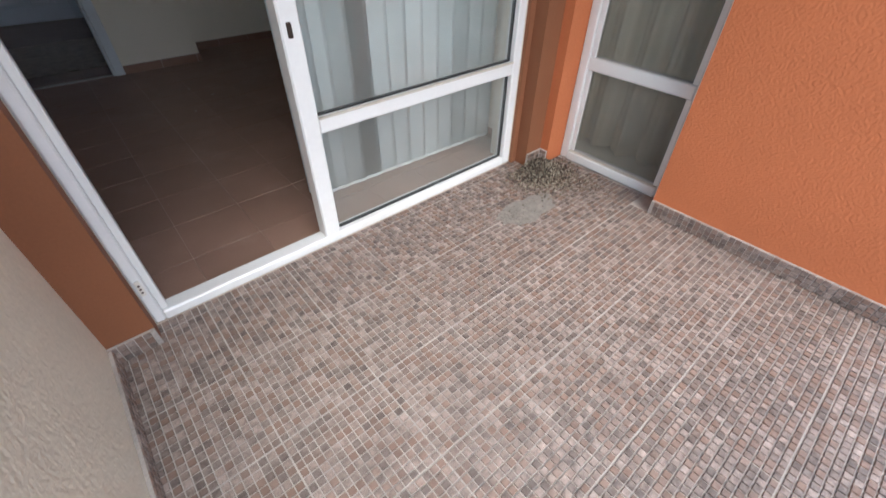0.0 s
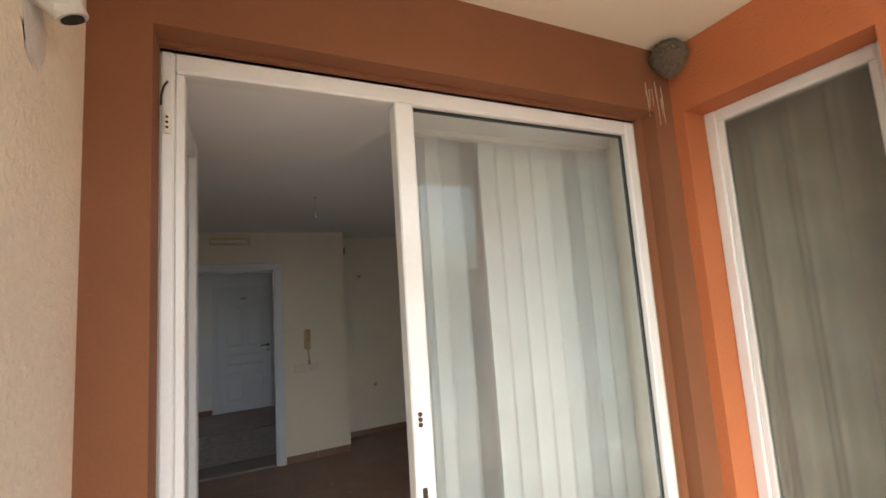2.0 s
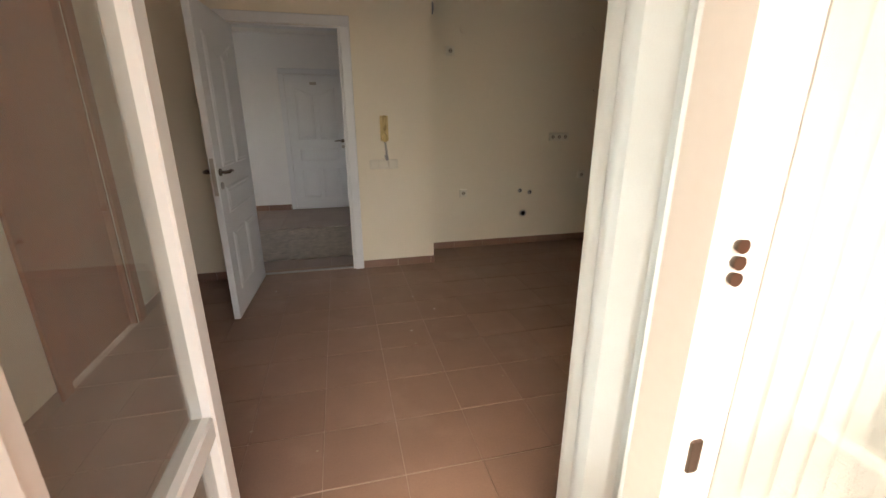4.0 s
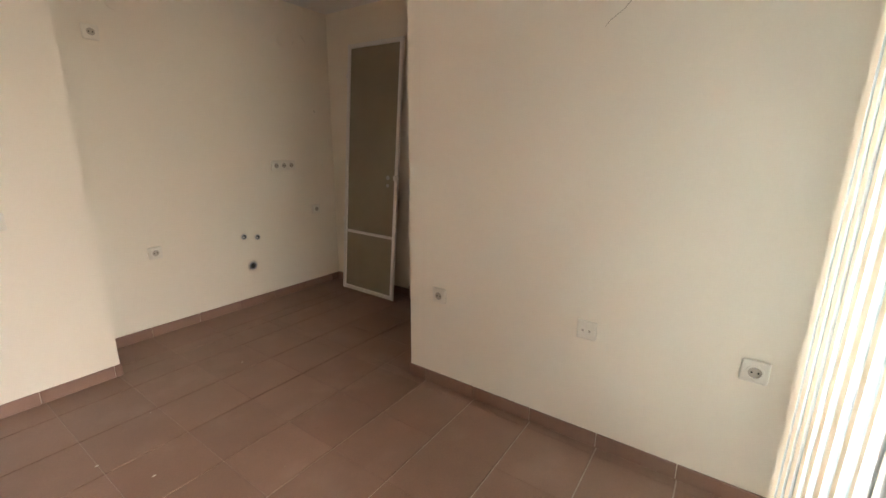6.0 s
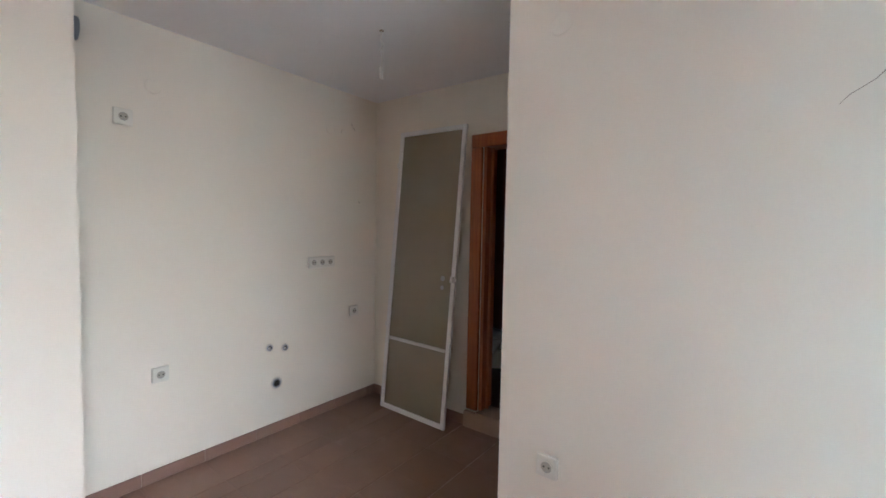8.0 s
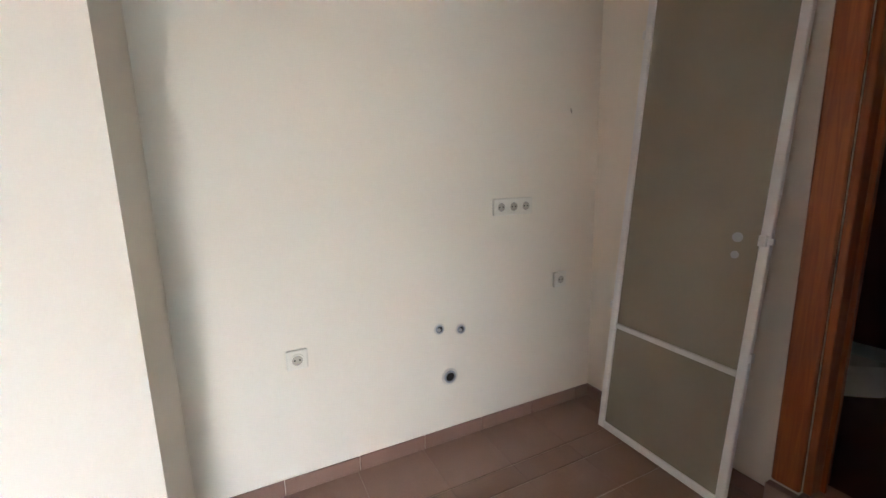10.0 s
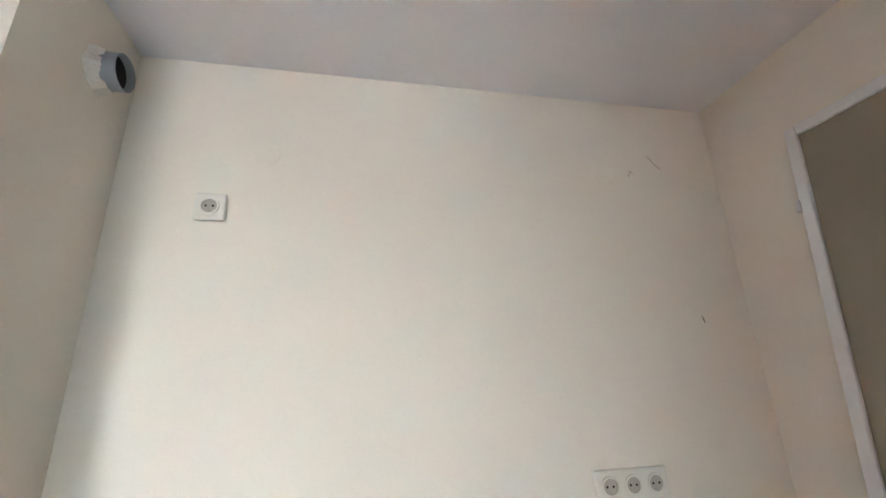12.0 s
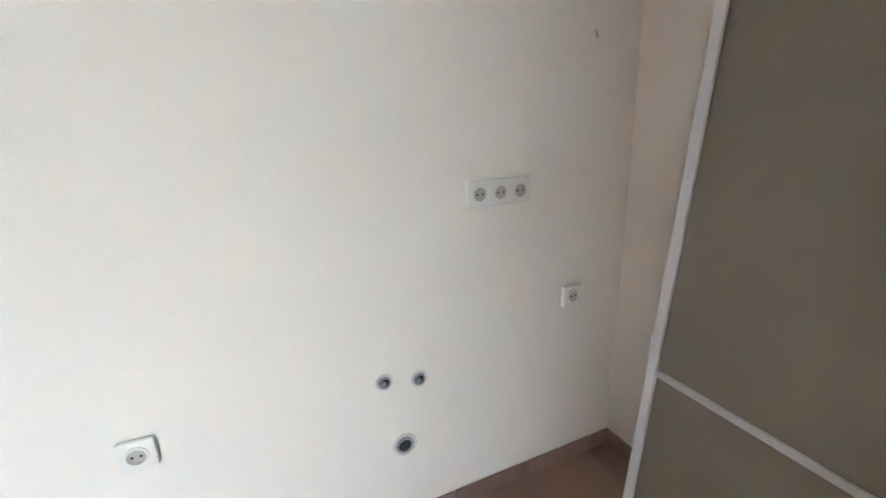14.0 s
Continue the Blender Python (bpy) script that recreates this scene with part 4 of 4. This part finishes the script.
mc = thing("mirror_cabinet", "white mirror cabinet with a lamp shelf above the basin", "mirror", pose(4.545, 2.02, 0.0))
boxpart("cabinet_back", (-0.06, 0.0, 1.16), (-0.001, 0.58, 1.80), DOORW, mc)
boxpart("mirror_pane", (-0.066, 0.01, 1.17), (-0.0605, 0.57, 1.79), MIRROR, mc, 0.001)
boxpart("lamp_shelf", (-0.16, -0.01, 1.801), (-0.001, 0.59, 1.90), DOORW, mc, 0.006)

toilet = thing("toilet", "white ceramic toilet bowl", "toilet", pose(3.72, 3.08, 0.118))
for nm, prof, lab in (("bowl", [(0.45, 0.0), (0.5, 0.04), (0.55, 0.18), (0.92, 0.33), (1.0, 0.37), (0.97, 0.385)], ""), ("toilet_seat", [(0.98, 0.387), (1.02, 0.395), (1.0, 0.415), (0.5, 0.42), (0.05, 0.42)], "white plastic seat")):
    bm = bmesh.new()
    rings = [[bm.verts.new((0.18 * s * math.cos(6.2832 * k / 28), 0.23 * s * math.sin(6.2832 * k / 28), z)) for k in range(28)] for s, z in prof]
    for a, b in zip(rings, rings[1:]):
        for k in range(28):
            bm.faces.new((a[k], a[(k + 1) % 28], b[(k + 1) % 28], b[k])).smooth = True
    bm.faces.new(rings[-1])
    part(nm, bm, CERAMIC, toilet, lab)
tray = thing("shower_tray", "white curved corner shower tray", "shower tray", pose(BX - 0.001, 3.449, 0.118))
bm = bmesh.new()
out = [(0, 0)] + [(-0.62 * math.cos(k / 16 * math.pi / 2), -0.66 * math.sin(k / 16 * math.pi / 2)) for k in range(17)]
lo = [bm.verts.new((x, y, 0)) for x, y in out]
hi = [bm.verts.new((x * 1.01, y * 1.01, 0.17)) for x, y in out]
inn = [bm.verts.new((x * 0.9 - 0.02, y * 0.9 - 0.02, 0.17)) for x, y in out]
bot = [bm.verts.new((x * 0.86 - 0.03, y * 0.86 - 0.03, 0.10)) for x, y in out]
for a, b in ((lo, hi), (hi, inn), (inn, bot)):
    for k in range(len(out)):
        bm.faces.new((a[k], a[(k + 1) % len(out)], b[(k + 1) % len(out)], b[k]))
bm.faces.new(bot)
part("basin", bm, CERAMIC, tray)
bm = bmesh.new()
cyl(bm, (-0.01, -0.67, 0.17), (-0.01, -0.67, 2.0), 0.018, n=12)
part("side_profile", bm, CERAMIC, tray, "white upright profile of the shower")
slab("wall_shower_tiles", [((BX - 0.012, 2.80, 0.135), (BX - 0.001, 3.449, H - 0.002))], BATHT, "dark brown tiles in the shower corner")
th = thing("towel_hook", "small chrome hook on the bathroom wall", "hook", pose(BX, 2.70, 1.2))
bm = bmesh.new()
cyl(bm, (-0.02, 0, 0), (-0.0005, 0, 0), 0.028, n=16)
part("rose", bm, STEEL, th)

# ---- pipe stub on the beige wall ----
stub = thing("wall_pipe_stub", "white foam-covered pipe stub sticking out of the beige wall", "pipe", pose(XB, -0.41, 2.265, 0, 0, 0))
bm = bmesh.new()
tube(bm, [(0.001, 0, 0.02), (0.03, 0.006, 0.01), (0.055, 0.014, -0.012), (0.066, 0.02, -0.035)], [0.042, 0.038, 0.035, 0.030], 16)
part("sleeve", bm, PLASTER, stub)
bm = bmesh.new()
cyl(bm, (0.0655, 0.0195, -0.034), (0.0675, 0.021, -0.039), 0.021, n=16)
part("dark_hole", bm, BLACK, stub)
bm = bmesh.new()
bmesh.ops.create_icosphere(bm, subdivisions=3, radius=1)
for v in bm.verts:
    q = v.co * (1 + 0.25 * noise.noise(v.co * 3))
    v.co = Vector((max(0.0006, 0.004 * q.x), 0.04 + 0.05 * q.y, -0.06 + 0.075 * q.z))
part("plaster_smear", bm, PLASTER, stub, "rough grey plaster patch below the stub")

# ---- nest and litter ----
bm = bmesh.new()
bmesh.ops.create_icosphere(bm, subdivisions=4, radius=1)
for v in bm.verts:
    d = 1 + 0.10 * noise.noise(v.co * 5) + 0.08 * noise.noise(v.co * 14)
    u = v.co * d
    taper = 1.0 if u.z > 0 else 1 + 0.45 * u.z
    v.co = Vector((min(2.178, 2.105 + 0.085 * u.x * taper), min(-0.102, -0.168 + 0.085 * u.y * taper), min(HB - 0.002, 2.68 + 0.095 * u.z)))
tagged(new("bird_nest", mesh_of("bird_nest", bm, MUD)), "mud swallow nest stuck in the balcony ceiling corner", "nest")
bm = bmesh.new()
rnd = random.Random(4)
for k in range(9):
    y0, z0 = -0.102, 2.60 - rnd.random() * 0.1
    x = 2.02 + rnd.uniform(-0.03, 0.10)
    tube(bm, [(x, y0, z0), (x + rnd.uniform(-0.006, 0.006), y0, z0 - 0.05), (x + rnd.uniform(-0.01, 0.01), y0, z0 - 0.06 - 0.16 * rnd.random())], [0.0018, 0.0014, 0.0008], 5)
tagged(new("dropping_streaks", mesh_of("dropping_streaks", bm, SOFFIT)), "pale dropping streaks on the wall under the nest", "stain", "", "stuff")


def litter(name, n, cx, cy, sx, sy, pile, seed, label, mt, size):
    """Loose bits lying on the floor, heaped in the middle."""
    rnd = random.Random(seed)
    verts, faces = [], []
    for k in range(n):
        x, y = cx + rnd.gauss(0, sx), cy + rnd.gauss(0, sy)
        if x > 2.16 and y < -0.84 or x > 2.31 or y > -0.115 or (x > 2.165 and y > -0.17):
            continue
        d = math.hypot((x - cx) / sx, (y - cy) / sy)
        z = 0.001 + pile * max(0, 1 - d / 1.6) * rnd.random()
        s = size * rnd.uniform(0.5, 1.3)
        q = Euler((rnd.random() * 6, rnd.random() * 6, rnd.random() * 6)).to_matrix()
        b = len(verts)
        for p in ((s * 1.6, 0, 0), (-s * 1.6, 0, 0), (0, s, 0), (0, -s, 0), (0, 0, s * 0.8), (0, 0, -s * 0.8)):
            w = q @ Vector(p)
            verts.append((x + w.x, y + w.y, z + s * 0.6 + w.z))
        for f in ((0, 2, 4), (2, 1, 4), (1, 3, 4), (3, 0, 4), (2, 0, 5), (1, 2, 5), (3, 1, 5), (0, 3, 5)):
            faces.append([b + i for i in f])
    me = bpy.data.meshes.new(name)
    me.from_pydata(verts, [], faces)
    me.materials.append(mt)
    return tagged(new(name, me), label, "litter", "", "stuff")


litter("seed_pile", 2600, 2.06, -0.215, 0.095, 0.09, 0.10, 1, "heap of dark seeds and droppings in the corner", SEED, 0.0055)
litter("seed_litter", 700, 2.0, -0.30, 0.14, 0.13, 0.0, 2, "loose seeds scattered on the mosaic tiles", SEED, 0.004)
litter("dust_crumbs", 260, 1.62, -0.42, 0.06, 0.04, 0.006, 3, "grey-green crumbs spilled on the tiles", DUST, 0.0035)
litter("window_crumbs", 130, 2.16, -0.50, 0.04, 0.10, 0.0, 7, "dark crumbs under the window", SEED, 0.0035)
bm = bmesh.new()
n = 48
rings = []
for s, z in ((1.0, 0.0009), (0.7, 0.0022), (0.35, 0.0032), (0.02, 0.0036)):
    rings.append([bm.verts.new((1.70 + 0.20 * s * (1 + 0.45 * noise.noise((math.cos(6.2832 * k / n) * 1.7, math.sin(6.2832 * k / n) * 1.7, 3))) * math.cos(6.2832 * k / n), -0.42 + 0.085 * s * (1 + 0.45 * noise.noise((math.cos(6.2832 * k / n) * 1.7, math.sin(6.2832 * k / n) * 1.7, 8))) * math.sin(6.2832 * k / n), z)) for k in range(n)])
for a, b in zip(rings, rings[1:]):
    for k in range(n):
        bm.faces.new((a[k], a[(k + 1) % n], b[(k + 1) % n], b[k])).smooth = True
tagged(new("dust_patch", mesh_of("dust_patch", bm, DUST)), "patch of grey-green dust on the mosaic tiles", "dust", "", "stuff")
rnd = random.Random(11)
for k in range(26):
    x, y = rnd.uniform(-0.3, 2.0), rnd.uniform(0.5, 3.0)
    bm = bmesh.new()
    s = rnd.uniform(0.002, 0.006)
    bmesh.ops.create_icosphere(bm, subdivisions=1, radius=s)
    for v in bm.verts:
        v.co = Vector((x + v.co.x * (1 + 0.8 * rnd.random()), y + v.co.y, 0.001 + max(0, v.co.z * 0.4)))
    tagged(new("floor_crumb", mesh_of("floor_crumb", bm, PLASTER if k % 2 else PENCIL)), "small crumb of debris lying on the floor tiles", "debris", "crumbs on the room floor")

# ---- skirting, step and tiles ----
def skirting(name, a, b, out, label, mt=BASE_TILE, h=0.07, step=T, first=None):
    """Tile skirting from a to b on the floor, standing out from the wall towards out."""
    root = thing(name, label, "baseboard", kind="structure")
    a, b, o = Vector((*a, 0)), Vector((*b, 0)), Vector((*out, 0))
    d = (b - a).normalized()
    length, s = (b - a).length, 0.0
    nxt = first or step
    while s < length - 0.004:
        e = min(nxt, length)
        bm = bmesh.new()
        box(bm, (0.0008, 0.0004, 0.0), (e - s - 0.0016, 0.010, h), 0.0025)
        m = Matrix.Translation(a + d * s) @ Matrix(((d.x, o.x, 0, 0), (d.y, o.y, 0, 0), (0, 0, 1, 0), (0, 0, 0, 1)))
        part("base_tile", bm, mt, root, "", m)
        s, nxt = e, e + step
    return root


skirting("baseboard_kitchen", (1.175, YK), (XK, YK), (0, -1), "brown tile skirting along the kitchen wall", first=0.313)
skirting("baseboard_partition", (XP, YP + 0.01), (XP, 0.16), (-1, 0), "brown tile skirting along the partition", first=0.12)
skirting("baseboard_partition_end", (XP, YP), (XK, YP), (0, 1), "brown tile skirting on the partition end")
skirting("baseboard_intercom", (0.516, YI), (1.185, YI), (0, -1), "brown tile skirting under the intercom")
skirting("baseboard_intercom_left", (XL, YI), (-0.452, YI), (0, -1), "brown tile skirting beside the entrance")
skirting("baseboard_recess", (1.175, YI), (1.175, YK), (1, 0), "brown tile skirting in the kitchen recess")
skirting("baseboard_left", (XL, YI), (XL, 2.712), (1, 0), "brown tile skirting along the side wall")
skirting("baseboard_left_near", (XL, 1.758), (XL, 0.16), (1, 0), "brown tile skirting along the side wall")
skirting("baseboard_bathroom_wall", (XK, YK), (XK, 2.82), (-1, 0), "brown tile skirting behind the screen")
skirting("baseboard_hall", (-2.6, HY), (-0.382, HY), (0, -1), "brown tile skirting in the hall", h=0.08)
skirting("baseboard_hall_right", (HX1, HY), (HX1, YI + 0.13), (-1, 0), "brown tile skirting in the hall", h=0.08)

step = thing("bathroom_step", "beige tiled step up to the bathroom", "step", kind="structure")
for k, (y0, y1) in enumerate(((2.012, 2.18), (2.181, 2.495), (2.496, 2.815))):
    bm = bmesh.new()
    box(bm, (XK - 0.036, y0, 0.0), (XK - 0.0005, y1, 0.1115), 0.003)
    part("riser_tile", bm, STEP_TILE, step)
    bm = bmesh.new()
    box(bm, (XK - 0.040, y0, 0.112), (XK + 0.13, min(y1, 2.715), 0.1275), 0.003) if k else box(bm, (XK - 0.040, 2.10, 0.112), (XK + 0.13, y1, 0.1275), 0.003)
    part("tread_tile", bm, STEP_TILE, step)


def tile_mesh(w, d, mt, name="tile"):
    bm = bmesh.new()
    box(bm, (0.0006, 0.0025, -0.005), (w - 0.0006, d - 0.0025, 0.0), 0.0010)
    return mesh_of(name, bm, mt)


def tiling(root, x0, x1, y0, y1, gx, gy, mt, tile=T):
    """Square tiles on the grid through gx, gy, cut at the walls."""
    cache = {}
    i0, i1 = math.floor((x0 - gx) / tile), math.ceil((x1 - gx) / tile)
    j0, j1 = math.floor((y0 - gy) / tile), math.ceil((y1 - gy) / tile)
    for i in range(i0, i1):
        for j in range(j0, j1):
            a, b = max(x0, gx + i * tile), min(x1, gx + (i + 1) * tile)
            c, d = max(y0, gy + j * tile), min(y1, gy + (j + 1) * tile)
            if b - a < 0.01 or d - c < 0.01:
                continue
            key = (round(b - a, 3), round(d - c, 3))
            if key not in cache:
                cache[key] = tile_mesh(*key, mt)
            h = 0.0006 * noise.noise((i * 3.1, j * 1.7, 0.3))
            piece("tile", cache[key], root, pose(a, c, h, 0.05 * noise.noise((i, j * 2.2, 4)), 0.05 * noise.noise((i * 1.3, j, 9)), 0))


tiling(floor, XL, XP, 0.07, YI, 0.216, -0.006, TILE)
tiling(floor, XP, XK, YP, YI, 0.216, -0.006, TILE)
tiling(floor, 1.175, XK, YI, YK, 0.216, -0.006, TILE)
tiling(floor, -0.39, 0.44, YI, YI + 0.12, 0.216, -0.006, TILE)
tiling(hall_floor, HX0, HX1, YI + 0.12, HY, 0.216, -0.006, HALLF)

# mosaic tiles of the balcony: each a sheet of small raised squares
MT, MN = 0.348, 13


def mosaic_mesh(nx, ny, name="mosaic_tile"):
    verts, faces = [], []
    c = MT / 13
    rnd = random.Random(nx * 50 + ny)
    for i in range(nx):
        for j in range(ny):
            g = 0.0017
            gy = 0.0023
            x0, x1, y0, y1 = i * c + g, (i + 1) * c - g, j * c + gy, (j + 1) * c - gy
            if i == 0:
                x0 += 0.0022
            if j == 0:
                y0 += 0.0030
            h = 0.0002 + rnd.random() * 0.0009
            tl = [rnd.uniform(-0.0004, 0.0004) for _ in range(4)]
            b = len(verts)
            e = 0.0012
            verts += [(x0, y0, -0.0055), (x1, y0, -0.0055), (x1, y1, -0.0055), (x0, y1, -0.0055)]
            verts += [(x0 + e, y0 + e, h + tl[0] - 0.001), (x1 - e, y0 + e, h + tl[1] - 0.001), (x1 - e, y1 - e, h + tl[2] - 0.001), (x0 + e, y1 - e, h + tl[3] - 0.001)]
            faces += [[b + k for k in f] for f in ((0, 1, 5, 4), (1, 2, 6, 5), (2, 3, 7, 6), (3, 0, 4, 7), (4, 5, 6, 7))]
    me = bpy.data.meshes.new(name)
    me.from_pydata(verts, [], faces)
    me.materials.append(MOSAIC)
    return me


mcache = {}
cell = MT / 13
gx, gy = 0.512 - 3 * MT, -0.752 - 5 * MT
for i in range(0, 10):
    for j in range(0, 9):
        x0, y0 = gx + i * MT, gy + j * MT
        ox = max(0, math.ceil((XB - x0) / cell))
        oy = max(0, math.ceil((YF + 0.03 - y0) / cell))
        xmax = 2.32 if y0 > -0.9 else XO
        nx = min(13, int((xmax - x0) / cell)) - ox
        ny = min(13, int((-0.005 - y0) / cell + 0.5)) - oy
        if nx < 1 or ny < 1:
            continue
        if (nx, ny) not in mcache:
            mcache[(nx, ny)] = mosaic_mesh(nx, ny)
        piece("mosaic_tile", mcache[(nx, ny)], balcony_floor, pose(x0 + ox * cell, y0 + oy * cell, 0, 0, 0, 0))


def mosaic_strip(a, b, out, label):
    """Mosaic skirting, three squares high."""
    root = thing("baseboard_mosaic", label, "baseboard", kind="structure")
    a, b, o = Vector((*a, 0)), Vector((*b, 0)), Vector((*out, 0))
    d = (b - a).normalized()
    m = Matrix.Translation(a) @ Matrix(((d.x, o.x, 0, 0), (d.y, o.y, 0, 0), (0, 0, 1, 0), (0, 0, 0, 1)))
    length = (b - a).length
    bm = bmesh.new()
    box(bm, (0, 0.0005, 0.0), (length, 0.012, 0.078), 0.001)
    part("backing", bm, MGROUT, root, "", m)
    n = int(length / cell)
    verts, faces = [], []
    for i in range(n):
        for j in range(3):
            x0, x1, z0, z1 = i * cell + 0.0015, (i + 1) * cell - 0.0015, j * 0.026 + 0.0015, (j + 1) * 0.026 - 0.0015
            k = len(verts)
            verts += [(x0, 0.0121, z0), (x1, 0.0121, z0), (x1, 0.0121, z1), (x0, 0.0121, z1), (x0 + 0.001, 0.016, z0 + 0.001), (x1 - 0.001, 0.016, z0 + 0.001), (x1 - 0.001, 0.016, z1 - 0.001), (x0 + 0.001, 0.016, z1 - 0.001)]
            faces += [[k + q for q in f] for f in ((0, 1, 5, 4), (1, 2, 6, 5), (2, 3, 7, 6), (3, 0, 4, 7), (4, 5, 6, 7))]
    me = bpy.data.meshes.new("mosaic_square")
    me.from_pydata(verts, [], faces)
    me.materials.append(MOSAIC)
    ob = new("mosaic_square", me)
    ob.parent, ob.matrix_basis = root, m
    tagged(ob, kind="stuff")


mosaic_strip((XO, YR + 0.06), (XO, -0.853), (-1, 0), "mosaic skirting under the orange wall")
mosaic_strip((XO, -0.155), (XO, -0.10), (-1, 0), "mosaic skirting in the balcony corner")
mosaic_strip((XB, -0.10), (-0.01, -0.10), (0, -1), "mosaic skirting beside the balcony door")
mosaic_strip((2.047, -0.10), (XO - 0.016, -0.10), (0, -1), "mosaic skirting in the balcony corner")
mosaic_strip((XB, YF + 0.06), (XB, -0.117), (1, 0), "mosaic skirting under the beige wall")
